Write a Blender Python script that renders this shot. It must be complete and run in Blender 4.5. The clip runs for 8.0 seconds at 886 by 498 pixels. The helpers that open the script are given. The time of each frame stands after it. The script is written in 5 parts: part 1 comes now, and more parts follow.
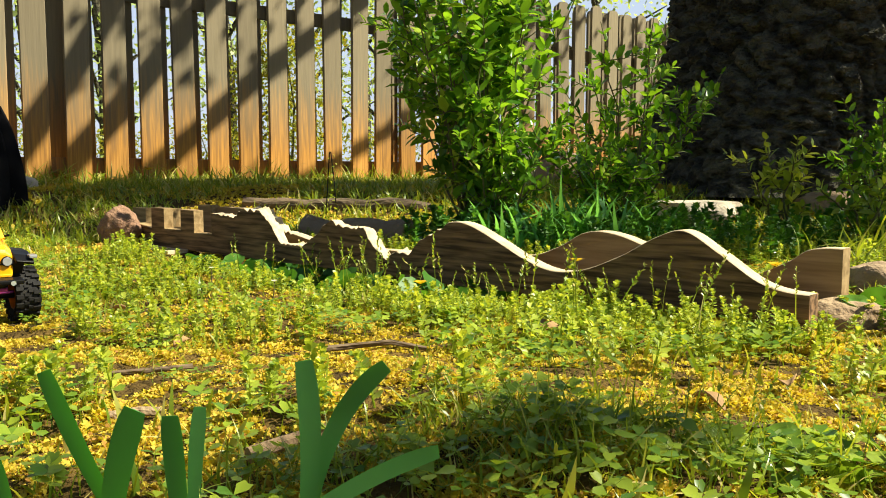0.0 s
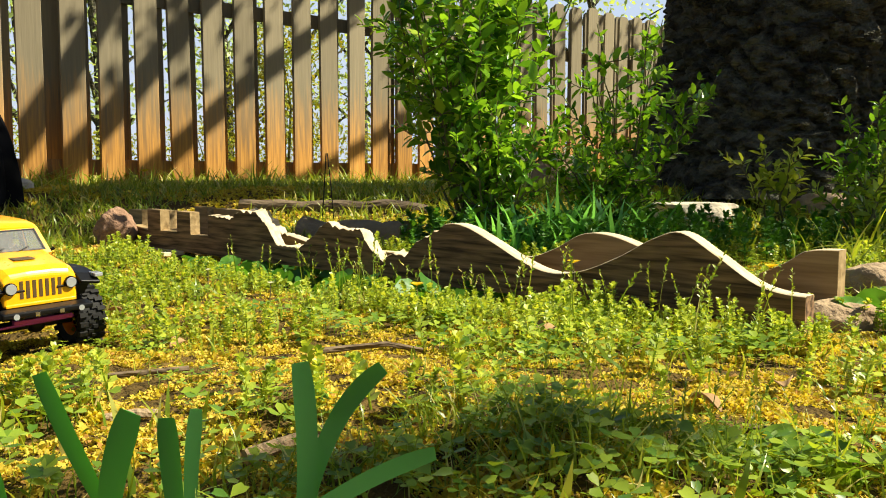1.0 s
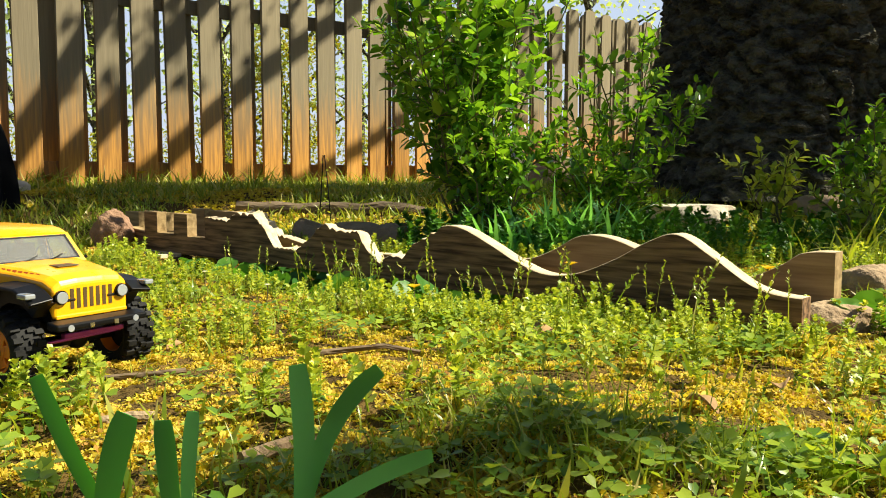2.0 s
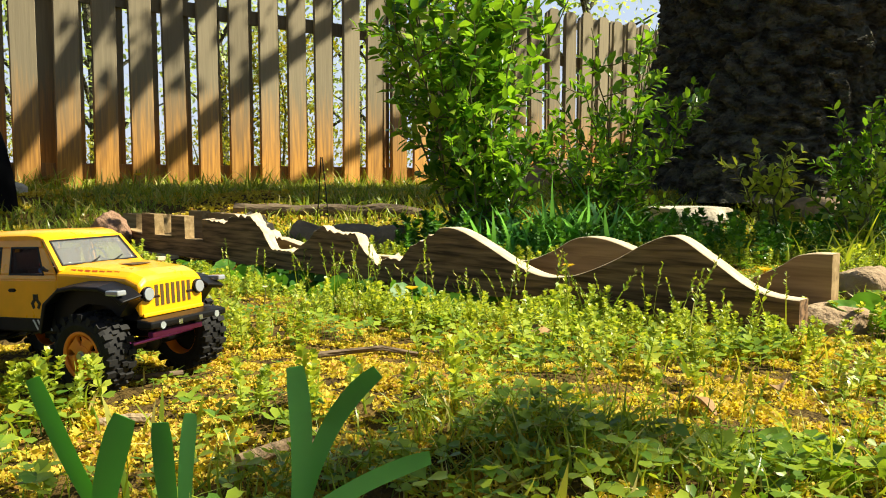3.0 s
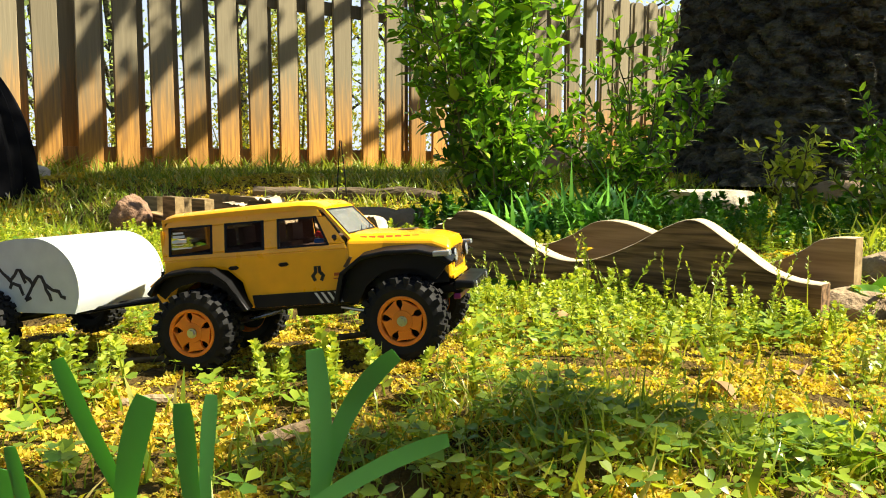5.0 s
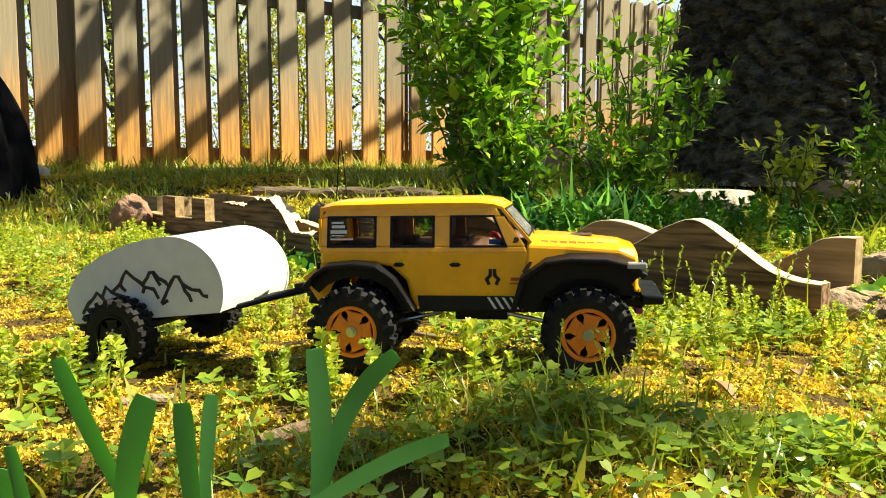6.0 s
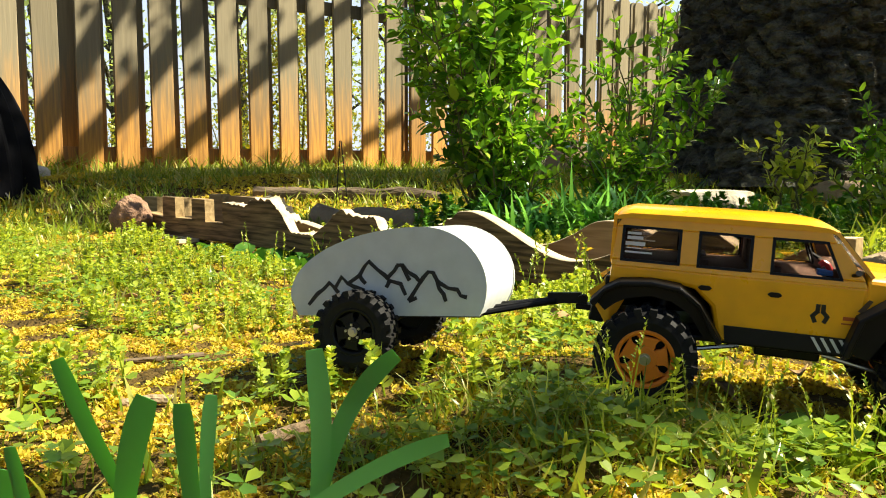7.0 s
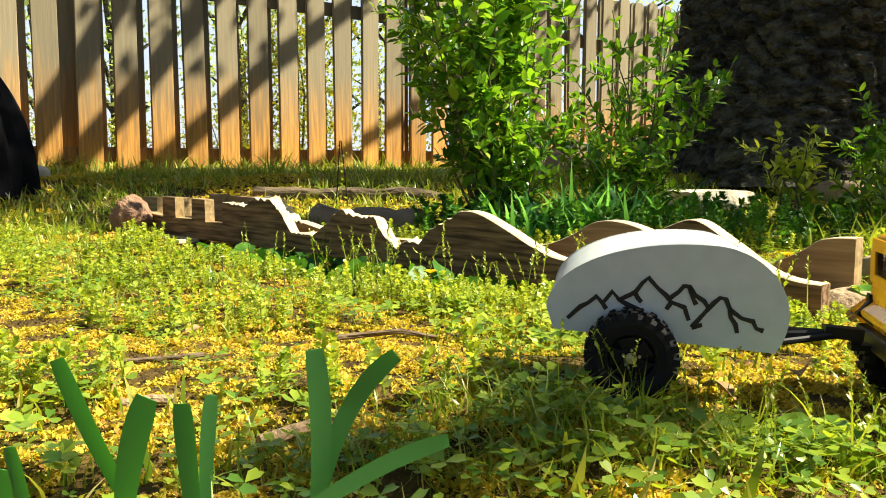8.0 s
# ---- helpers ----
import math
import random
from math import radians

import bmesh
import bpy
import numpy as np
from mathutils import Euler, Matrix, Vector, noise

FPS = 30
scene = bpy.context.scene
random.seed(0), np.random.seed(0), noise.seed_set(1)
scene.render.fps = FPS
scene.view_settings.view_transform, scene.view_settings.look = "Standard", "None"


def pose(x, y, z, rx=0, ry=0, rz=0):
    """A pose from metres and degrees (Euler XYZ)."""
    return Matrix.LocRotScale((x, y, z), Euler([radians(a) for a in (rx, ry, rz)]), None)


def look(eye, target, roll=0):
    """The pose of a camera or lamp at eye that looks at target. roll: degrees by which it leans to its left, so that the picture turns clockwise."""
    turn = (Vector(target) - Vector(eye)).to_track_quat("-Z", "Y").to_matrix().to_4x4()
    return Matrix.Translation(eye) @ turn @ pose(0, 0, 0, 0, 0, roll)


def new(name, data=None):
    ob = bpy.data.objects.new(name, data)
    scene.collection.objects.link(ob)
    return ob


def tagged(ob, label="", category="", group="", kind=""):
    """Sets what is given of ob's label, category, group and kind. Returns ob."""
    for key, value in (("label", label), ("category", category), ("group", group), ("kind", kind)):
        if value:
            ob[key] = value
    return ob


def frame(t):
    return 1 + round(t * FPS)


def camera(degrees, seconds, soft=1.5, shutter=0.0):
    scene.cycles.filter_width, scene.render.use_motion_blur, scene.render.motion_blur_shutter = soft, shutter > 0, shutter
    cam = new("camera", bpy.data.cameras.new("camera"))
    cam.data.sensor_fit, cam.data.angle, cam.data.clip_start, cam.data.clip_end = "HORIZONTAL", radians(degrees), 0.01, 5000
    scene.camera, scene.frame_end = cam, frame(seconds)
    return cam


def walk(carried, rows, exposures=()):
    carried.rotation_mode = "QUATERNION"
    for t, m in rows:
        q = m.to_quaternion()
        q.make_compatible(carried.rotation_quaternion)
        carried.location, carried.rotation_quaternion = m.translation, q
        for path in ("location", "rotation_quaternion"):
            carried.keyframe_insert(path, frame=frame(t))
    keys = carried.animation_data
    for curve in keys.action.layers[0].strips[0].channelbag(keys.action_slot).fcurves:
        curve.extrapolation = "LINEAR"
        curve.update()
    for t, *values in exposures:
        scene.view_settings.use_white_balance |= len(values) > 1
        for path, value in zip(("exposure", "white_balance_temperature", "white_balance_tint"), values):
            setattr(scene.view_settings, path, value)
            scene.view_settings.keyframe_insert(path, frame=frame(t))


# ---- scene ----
cam = camera(57.3, 8.0, soft=1.0)

EYE_Z = 0.135


def aim(right, up):
    """The standing camera, turned by a few hundredths of its picture."""
    return pose(0, 0, EYE_Z, 84.29 + up * 0.04, 0, right * 0.04)


walk(cam, [(0.0, aim(-18, 19)), (0.5, aim(-21, 20.5)), (1.0, aim(-24, 22)), (1.5, aim(-27, 24)), (2.0, aim(-29, 25.5)),
           (2.8, aim(-32.5, 28.5)), (3.0, aim(-33, 29)), (3.1, aim(-29, 26)), (3.2, aim(-22, 19)), (3.3, aim(-15, 13)),
           (3.4, aim(-6, 6)), (3.5, aim(-2, 2)), (3.7, aim(0, 0)), (4.0, aim(0, 0)), (4.5, aim(0, 0)), (5.8, aim(0, -1)),
           (6.5, aim(0, -1)), (7.0, aim(0, 0)), (8.0, aim(0, 0))],
     exposures=[(0.0, 1.10), (1.5, 1.08), (3.5, 1.20), (4.5, 1.38), (6.5, 1.46), (8.0, 1.43)])

# ---- world and light ----
SUN_DIR = Vector((0.97, -0.01, 1.05)).normalized()
world = bpy.data.worlds.new("sky")
scene.world = world
world.use_nodes = True
sky = world.node_tree.nodes.new("ShaderNodeTexSky")
sky.sky_type = "NISHITA"
sky.sun_disc = False
sky.sun_elevation = math.asin(SUN_DIR.z)
sky.sun_rotation = math.atan2(SUN_DIR.x, SUN_DIR.y)
back = world.node_tree.nodes["Background"]
back.inputs["Strength"].default_value = 0.036
world.node_tree.links.new(sky.outputs[0], back.inputs["Color"])
sun = new("sun", bpy.data.lights.new("sun", "SUN"))
sun.data.energy = 5.0
sun.data.angle = radians(0.53)
sun.data.color = (1.0, 0.93, 0.72)
sun.matrix_world = look(SUN_DIR * 30, (0, 0, 0))

# ---- materials ----


def nodes_of(name):
    m = bpy.data.materials.new(name)
    m.use_nodes = True
    nt = m.node_tree
    return m, nt, nt.nodes["Principled BSDF"]


def blend(nt, fac, a, b):
    mix = nt.nodes.new("ShaderNodeMix")
    mix.data_type = "RGBA"
    nt.links.new(fac, mix.inputs[0])
    for value, slot in ((a, 6), (b, 7)):
        if hasattr(value, "is_linked"):
            nt.links.new(value, mix.inputs[slot])
        else:
            mix.inputs[slot].default_value = (*value, 1)
    return mix.outputs[2]


def ramped(nt, value, low, high):
    r = nt.nodes.new("ShaderNodeMapRange")
    nt.links.new(value, r.inputs[0])
    r.inputs[1].default_value, r.inputs[2].default_value = low, high
    return r.outputs[0]


def noise_of(nt, scale, stretch=(1, 1, 1), detail=5.0):
    co = nt.nodes.new("ShaderNodeTexCoord")
    mp = nt.nodes.new("ShaderNodeMapping")
    mp.inputs["Scale"].default_value = stretch
    tex = nt.nodes.new("ShaderNodeTexNoise")
    tex.inputs["Scale"].default_value = scale
    tex.inputs["Detail"].default_value = detail
    nt.links.new(co.outputs["Object"], mp.inputs[0])
    nt.links.new(mp.outputs[0], tex.inputs[0])
    return tex.outputs["Fac"]


def bumped(nt, bsdf, height, strength, distance):
    b = nt.nodes.new("ShaderNodeBump")
    b.inputs["Strength"].default_value, b.inputs["Distance"].default_value = strength, distance
    nt.links.new(height, b.inputs["Height"])
    nt.links.new(b.outputs[0], bsdf.inputs["Normal"])


def surface(name, a, b, rough=0.6, scale=20, stretch=(1, 1, 1), fine=200, bump=0.3, depth=0.001, metal=0.0, coat=0.0, lo=0.35, hi=0.65, spec=0.5):
    """Two colours mottled at a coarse and a fine scale, with relief."""
    m, nt, p = nodes_of(name)
    big = ramped(nt, noise_of(nt, scale, stretch), lo, hi)
    small = ramped(nt, noise_of(nt, fine, stretch, 3), 0.3, 0.7)
    c = blend(nt, big, a, b)
    dark = tuple(x * 0.72 for x in a)
    half = nt.nodes.new("ShaderNodeMath")
    half.operation = "MULTIPLY"
    half.inputs[1].default_value = 0.35
    nt.links.new(small, half.inputs[0])
    nt.links.new(blend(nt, half.outputs[0], c, dark), p.inputs["Base Color"])
    p.inputs["Roughness"].default_value, p.inputs["Metallic"].default_value = rough, metal
    p.inputs["Coat Weight"].default_value, p.inputs["Coat Roughness"].default_value = coat, 0.12
    p.inputs["Specular IOR Level"].default_value = spec
    if bump:
        bumped(nt, p, small, bump, depth)
    return m


def leafy(name, a, b, through_light=0.4, rough=0.45, c=None):
    """Leaves: each island its own shade between two or three colours, letting light through."""
    m, nt, p = nodes_of(name)
    geo = nt.nodes.new("ShaderNodeNewGeometry")
    fac = geo.outputs["Random Per Island"]
    col = blend(nt, fac, a, b)
    if c:
        col = blend(nt, ramped(nt, fac, 0.82, 0.84), col, c)
    nt.links.new(col, p.inputs["Base Color"])
    p.inputs["Roughness"].default_value = rough
    p.inputs["Specular IOR Level"].default_value = 0.4
    tr = nt.nodes.new("ShaderNodeBsdfTranslucent")
    warm = blend(nt, fac, tuple(min(1, x * y) for x, y in zip(a, (1.9, 1.7, 0.7))), tuple(min(1, x * y) for x, y in zip(b, (1.9, 1.7, 0.7))))
    nt.links.new(warm, tr.inputs["Color"])
    mix = nt.nodes.new("ShaderNodeMixShader")
    mix.inputs[0].default_value = through_light
    nt.links.new(p.outputs[0], mix.inputs[1])
    nt.links.new(tr.outputs[0], mix.inputs[2])
    nt.links.new(mix.outputs[0], nt.nodes["Material Output"].inputs[0])
    return m


def wood(name, a, b, grain=(1, 1, 18), scale=6, rough=0.75, per_piece=0.5, upper_tone=None):
    """Grain along the long axis, a shade of its own for each piece, knots as darker spots."""
    m, nt, p = nodes_of(name)
    info = nt.nodes.new("ShaderNodeObjectInfo")
    co = nt.nodes.new("ShaderNodeTexCoord")
    mp = nt.nodes.new("ShaderNodeMapping")
    mp.inputs["Scale"].default_value = grain
    off = nt.nodes.new("ShaderNodeVectorMath")
    nt.links.new(co.outputs["Object"], off.inputs[0])
    nt.links.new(info.outputs["Random"], off.inputs[1])
    nt.links.new(off.outputs[0], mp.inputs[0])
    tex = nt.nodes.new("ShaderNodeTexNoise")
    tex.inputs["Scale"].default_value, tex.inputs["Detail"].default_value, tex.inputs["Distortion"].default_value = scale, 8, 0.4
    nt.links.new(mp.outputs[0], tex.inputs[0])
    c = blend(nt, ramped(nt, tex.outputs["Fac"], 0.35, 0.65), a, b)
    vary = nt.nodes.new("ShaderNodeHueSaturation")
    v = ramped(nt, info.outputs["Random"], 0, 1)
    vm = nt.nodes.new("ShaderNodeMapRange")
    nt.links.new(v, vm.inputs[0])
    vm.inputs[3].default_value, vm.inputs[4].default_value = 1 - per_piece * 0.4, 1 + per_piece * 0.4
    nt.links.new(vm.outputs[0], vary.inputs["Value"])
    # blends raggedly into a second tone towards the top
    if upper_tone:
        sep = nt.nodes.new("ShaderNodeSeparateXYZ")
        nt.links.new(co.outputs["Object"], sep.inputs[0])
        add = nt.nodes.new("ShaderNodeMath")
        nt.links.new(sep.outputs[2], add.inputs[0])
        rag = nt.nodes.new("ShaderNodeMath")
        rag.operation = "MULTIPLY"
        rag.inputs[1].default_value = 0.35
        nt.links.new(tex.outputs["Fac"], rag.inputs[0])
        nt.links.new(rag.outputs[0], add.inputs[1])
        c = blend(nt, ramped(nt, add.outputs[0], 0.30, 0.62), c, blend(nt, tex.outputs["Fac"], upper_tone, tuple(q * 0.6 for q in upper_tone)))
    nt.links.new(c, vary.inputs["Color"])
    nt.links.new(vary.outputs[0], p.inputs["Base Color"])
    p.inputs["Roughness"].default_value = rough
    p.inputs["Specular IOR Level"].default_value = 0.25
    bumped(nt, p, tex.outputs["Fac"], 0.5, 0.002)
    return m


def plain(name, colour, rough=0.4, metal=0.0, coat=0.0, spec=0.5):
    m, nt, p = nodes_of(name)
    n = ramped(nt, noise_of(nt, 90, (1, 1, 1), 4), 0.3, 0.7)
    nt.links.new(blend(nt, n, colour, tuple(x * 0.88 for x in colour)), p.inputs["Base Color"])
    r = nt.nodes.new("ShaderNodeMapRange")
    nt.links.new(n, r.inputs[0])
    r.inputs[3].default_value, r.inputs[4].default_value = max(0.03, rough - 0.06), rough + 0.06
    nt.links.new(r.outputs[0], p.inputs["Roughness"])
    p.inputs["Metallic"].default_value = metal
    p.inputs["Specular IOR Level"].default_value = spec
    p.inputs["Coat Weight"].default_value, p.inputs["Coat Roughness"].default_value = coat, 0.08
    return m


def glass(name, tint, rough=0.03, clear=1.0):
    m, nt, p = nodes_of(name)
    p.inputs["Base Color"].default_value = (*tint, 1)
    p.inputs["Roughness"].default_value = rough
    p.inputs["Transmission Weight"].default_value = clear
    p.inputs["IOR"].default_value = 1.1
    return m


SOIL = surface("soil_and_moss", (0.15, 0.095, 0.025), (0.06, 0.040, 0.014), 0.95, 14, fine=160, bump=0.8, depth=0.006, spec=0.1)
MOSS = leafy("golden_moss", (0.70, 0.52, 0.06), (0.42, 0.34, 0.03), 0.32, 0.7, (0.38, 0.19, 0.035))
GRASS = leafy("grass", (0.12, 0.21, 0.02), (0.36, 0.41, 0.04), 0.36, 0.32, (0.55, 0.46, 0.16))
CLOVER = leafy("clover", (0.07, 0.17, 0.018), (0.34, 0.44, 0.04), 0.34, 0.35)
HERB = leafy("herb", (0.16, 0.26, 0.03), (0.52, 0.57, 0.08), 0.36, 0.38)
BROAD = leafy("broad_leaf", (0.035, 0.13, 0.016), (0.10, 0.25, 0.025), 0.34)
PRIVET = leafy("privet_leaf", (0.04, 0.13, 0.014), (0.22, 0.42, 0.03), 0.40, 0.22, (0.44, 0.58, 0.07))
CROWN = leafy("tree_leaf", (0.28, 0.40, 0.12), (0.44, 0.55, 0.24), 0.45)
HEDGE = leafy("hedge_leaf", (0.36, 0.31, 0.02), (0.16, 0.22, 0.02), 0.4)
STRAP = leafy("strap_leaf", (0.12, 0.34, 0.11), (0.16, 0.40, 0.13), 0.5, 0.45)
STEM = surface("stem", (0.10, 0.12, 0.03), (0.13, 0.09, 0.04), 0.7, 30)
PETAL = leafy("yellow_petal", (0.75, 0.42, 0.01), (0.8, 0.5, 0.02), 0.3)
WHITE_PETAL = leafy("white_petal", (0.75, 0.75, 0.6), (0.8, 0.8, 0.7), 0.3)
DRY = surface("dry_leaf", (0.36, 0.22, 0.09), (0.25, 0.14, 0.05), 0.8, 40)
PICKET = wood("picket_wood", (0.58, 0.29, 0.065), (0.34, 0.16, 0.035), (22, 22, 1.2), 5, 0.8, 0.45, (0.31, 0.26, 0.165))
BOARD = wood("weathered_board", (0.32, 0.19, 0.095), (0.07, 0.04, 0.02), (2.2, 30, 30), 6, 0.85, 0.2)
BOARD_PALE = wood("paler_board", (0.44, 0.31, 0.15), (0.24, 0.16, 0.07), (1.6, 24, 24), 5, 0.85, 0.2)
SAWN = wood("sawn_wood", (0.68, 0.56, 0.38), (0.52, 0.40, 0.24), (1.6, 20, 20), 6, 0.85, 0.2)
BARK = surface("bark", (0.16, 0.15, 0.10), (0.03, 0.026, 0.018), 0.9, 18, (1, 1, 1.6), 60, 1.0, 0.02, lo=0.42, hi=0.58, spec=0.25)
ROCK_RED = surface("rock_red", (0.34, 0.20, 0.12), (0.22, 0.12, 0.07), 0.9, 25, fine=180, bump=0.7, depth=0.003)
ROCK_TAN = surface("rock_tan", (0.40, 0.29, 0.17), (0.27, 0.17, 0.09), 0.9, 22, fine=150, bump=0.6, depth=0.003)
STONE_PALE = surface("stone_pale", (0.62, 0.55, 0.42), (0.45, 0.38, 0.28), 0.9, 14, fine=120, bump=0.5, depth=0.004)
LOG = surface("log", (0.22, 0.155, 0.09), (0.08, 0.055, 0.032), 0.9, 8, (0.3, 1, 1), 60, 0.8, 0.008)
CLOTH = surface("black_cloth", (0.004, 0.004, 0.005), (0.008, 0.008, 0.010), 0.85, 15, fine=500, bump=0.3, depth=0.001, spec=0.08)
CLOTH_EDGE = surface("grey_seam", (0.12, 0.12, 0.13), (0.08, 0.08, 0.09), 0.8, 30)
YELLOW = plain("yellow_body", (1.0, 0.46, 0.002), 0.32, 0, 0.45)
BLACK = plain("black_plastic", (0.006, 0.006, 0.007), 0.42, spec=0.22)
RUBBER = surface("rubber", (0.012, 0.012, 0.012), (0.02, 0.019, 0.018), 0.7, 60, fine=400, bump=0.3, depth=0.0004, spec=0.2)
ORANGE = plain("orange_rim", (0.85, 0.24, 0.015), 0.4)
STEEL = plain("steel", (0.6, 0.58, 0.55), 0.3, 1.0)
CHROME = plain("chrome", (0.8, 0.8, 0.8), 0.12, 1.0)
PURPLE = plain("purple_link", (0.35, 0.05, 0.25), 0.35, 0.7)
DECAL = plain("decal_dark", (0.09, 0.05, 0.015), 0.5)
DECAL_RED = plain("decal_red", (0.5, 0.09, 0.01), 0.5)
WHITE_INK = plain("white_ink", (0.7, 0.7, 0.7), 0.5)
LENS = plain("lens", (0.42, 0.45, 0.48), 0.1, 0.3, 0.5)
TAIL = plain("tail_lens", (0.25, 0.03, 0.02), 0.2, 0, 0.5)
WINDOW = glass("smoked_window", (0.62, 0.58, 0.56))
# the grey milky share of this glass stands in for bright reflections
WINDSCREEN = glass("milky_windscreen_glass", (0.62, 0.64, 0.64), 0.12, 0.88)
# brown stands in for reflections and the dim yellow shell behind smoked glass
CABIN_TONE = plain("dim_cabin_brown", (0.13, 0.075, 0.05), 0.7, spec=0.15)
INSIDE = plain("interior", (0.015, 0.014, 0.014), 0.6, spec=0.2)
SHELL = plain("white_shell", (0.66, 0.69, 0.67), 0.45)
INK = plain("black_ink", (0.01, 0.01, 0.01), 0.5)
RED = plain("red_plastic", (0.6, 0.03, 0.03), 0.35)
BLUE = plain("blue_plastic", (0.03, 0.16, 0.55), 0.35)

# ---- mesh helpers ----


def mesh_of(bm, name, material, smooth=False):
    me = bpy.data.meshes.new(name)
    bmesh.ops.recalc_face_normals(bm, faces=bm.faces)
    bm.to_mesh(me)
    bm.free()
    for mat in material if isinstance(material, (list, tuple)) else [material]:
        me.materials.append(mat)
    if smooth:
        me.shade_smooth()
        me.set_sharp_from_angle(angle=radians(40))
    return me


def part(name, bm, material, parent, label="", smooth=False, bevel=0.0):
    ob = new(name, mesh_of(bm, name, material, smooth))
    if parent is not None:
        ob.parent = parent
    if label:
        tagged(ob, label)
    if bevel:
        b = ob.modifiers.new("edge", "BEVEL")
        b.width, b.segments, b.limit_method, b.angle_limit = bevel, 2, "ANGLE", radians(35)
    return ob


def box(bm, x0, x1, y0, y1, z0, z1):
    """A box between two corners."""
    v = [bm.verts.new((x, y, z)) for x in (x0, x1) for y in (y0, y1) for z in (z0, z1)]
    for f in ((0, 1, 3, 2), (4, 6, 7, 5), (0, 4, 5, 1), (2, 3, 7, 6), (0, 2, 6, 4), (1, 5, 7, 3)):
        bm.faces.new([v[i] for i in f])
    return v


def hexa(bm, a, b):
    """A solid between two quads with the same winding."""
    va, vb = [bm.verts.new(p) for p in a], [bm.verts.new(p) for p in b]
    bm.faces.new(va)
    bm.faces.new(list(reversed(vb)))
    for i in range(len(va)):
        j = (i + 1) % len(va)
        bm.faces.new((va[i], vb[i], vb[j], va[j]))


def prism(bm, outline, y0, y1):
    """An outline of (x, z) carried from y0 to y1."""
    hexa(bm, [(x, y0, z) for x, z in outline], [(x, y1, z) for x, z in outline])


def tube(bm, points, radii, sides=8):
    """A tapered tube through points."""
    rings = []
    for i, p in enumerate(points):
        p = Vector(p)
        d = (Vector(points[min(i + 1, len(points) - 1)]) - Vector(points[max(i - 1, 0)])).normalized()
        s = d.cross(Vector((0.31, 0.87, 0.2))).normalized()
        t = d.cross(s)
        rings.append([bm.verts.new(p + radii[i] * (math.cos(k * math.tau / sides) * s + math.sin(k * math.tau / sides) * t)) for k in range(sides)])
    for a, b in zip(rings, rings[1:]):
        for k in range(sides):
            bm.faces.new((a[k], a[(k + 1) % sides], b[(k + 1) % sides], b[k]))
    bm.faces.new(rings[0])
    bm.faces.new(list(reversed(rings[-1])))


def lathe(bm, profile, segs=32):
    """A profile of (radius, y) turned round the y axis, closed."""
    rings = [[bm.verts.new((r * math.cos(k * math.tau / segs), y, r * math.sin(k * math.tau / segs))) for k in range(segs)] for r, y in profile]
    for a, b in zip(rings, rings[1:] + rings[:1]):
        for k in range(segs):
            bm.faces.new((a[k], a[(k + 1) % segs], b[(k + 1) % segs], b[k]))


def disc(bm, cx, y0, y1, cz, r, segs=20):
    prism(bm, [(cx + r * math.cos(k * math.tau / segs), cz + r * math.sin(k * math.tau / segs)) for k in range(segs)], y0, y1)


def strip(bm, points, width, y0, y1):
    """A stroke along (x, z) points, carried from y0 to y1."""
    for (ax, az), (bx, bz) in zip(points, points[1:]):
        dx, dz = bx - ax, bz - az
        n = math.hypot(dx, dz)
        ex, ez = dx / n * width * 0.35, dz / n * width * 0.35
        ox, oz = -dz / n * width / 2, dx / n * width / 2
        prism(bm, [(ax - ex + ox, az - ez + oz), (bx + ex + ox, bz + ez + oz), (bx + ex - ox, bz + ez - oz), (ax - ex - ox, az - ez - oz)], y0, y1)


def ribbon(bm, points, width, y0, y1):
    """A pen stroke along (x, z) points in one piece, carried from y0 to y1."""
    left, right = [], []
    for i, (x, z) in enumerate(points):
        ax, az = points[max(i - 1, 0)]
        bx, bz = points[min(i + 1, len(points) - 1)]
        n = math.hypot(bx - ax, bz - az)
        w = width * 0.5 * (1 + 0.15 * math.sin(9 * i + 50 * x))
        ox, oz = -(bz - az) / n * w, (bx - ax) / n * w
        left.append((x + ox, z + oz))
        right.append((x - ox, z - oz))
    rows = [[bm.verts.new(p) for p in ((l[0], y0, l[1]), (r[0], y0, r[1]), (r[0], y1, r[1]), (l[0], y1, l[1]))] for l, r in zip(left, right)]
    for a, b in zip(rows, rows[1:]):
        for k in range(4):
            bm.faces.new((a[k], a[(k + 1) % 4], b[(k + 1) % 4], b[k]))
    bm.faces.new(rows[0])
    bm.faces.new(list(reversed(rows[-1])))


def big_mesh(name, chunks, material):
    """One mesh out of many placed templates: chunks of (verts n x 3, triangles m x 3)."""
    vs, fs, base = [], [], 0
    for v, f in chunks:
        vs.append(v)
        fs.append(f + base)
        base += len(v)
    v, f = np.concatenate(vs), np.concatenate(fs)
    me = bpy.data.meshes.new(name)
    me.vertices.add(len(v))
    me.vertices.foreach_set("co", v.astype(np.float32).ravel())
    me.loops.add(len(f) * 3)
    me.loops.foreach_set("vertex_index", f.astype(np.int32).ravel())
    me.polygons.add(len(f))
    me.polygons.foreach_set("loop_start", np.arange(0, len(f) * 3, 3, dtype=np.int32))
    me.update(calc_edges=True)
    me.materials.append(material)
    return me


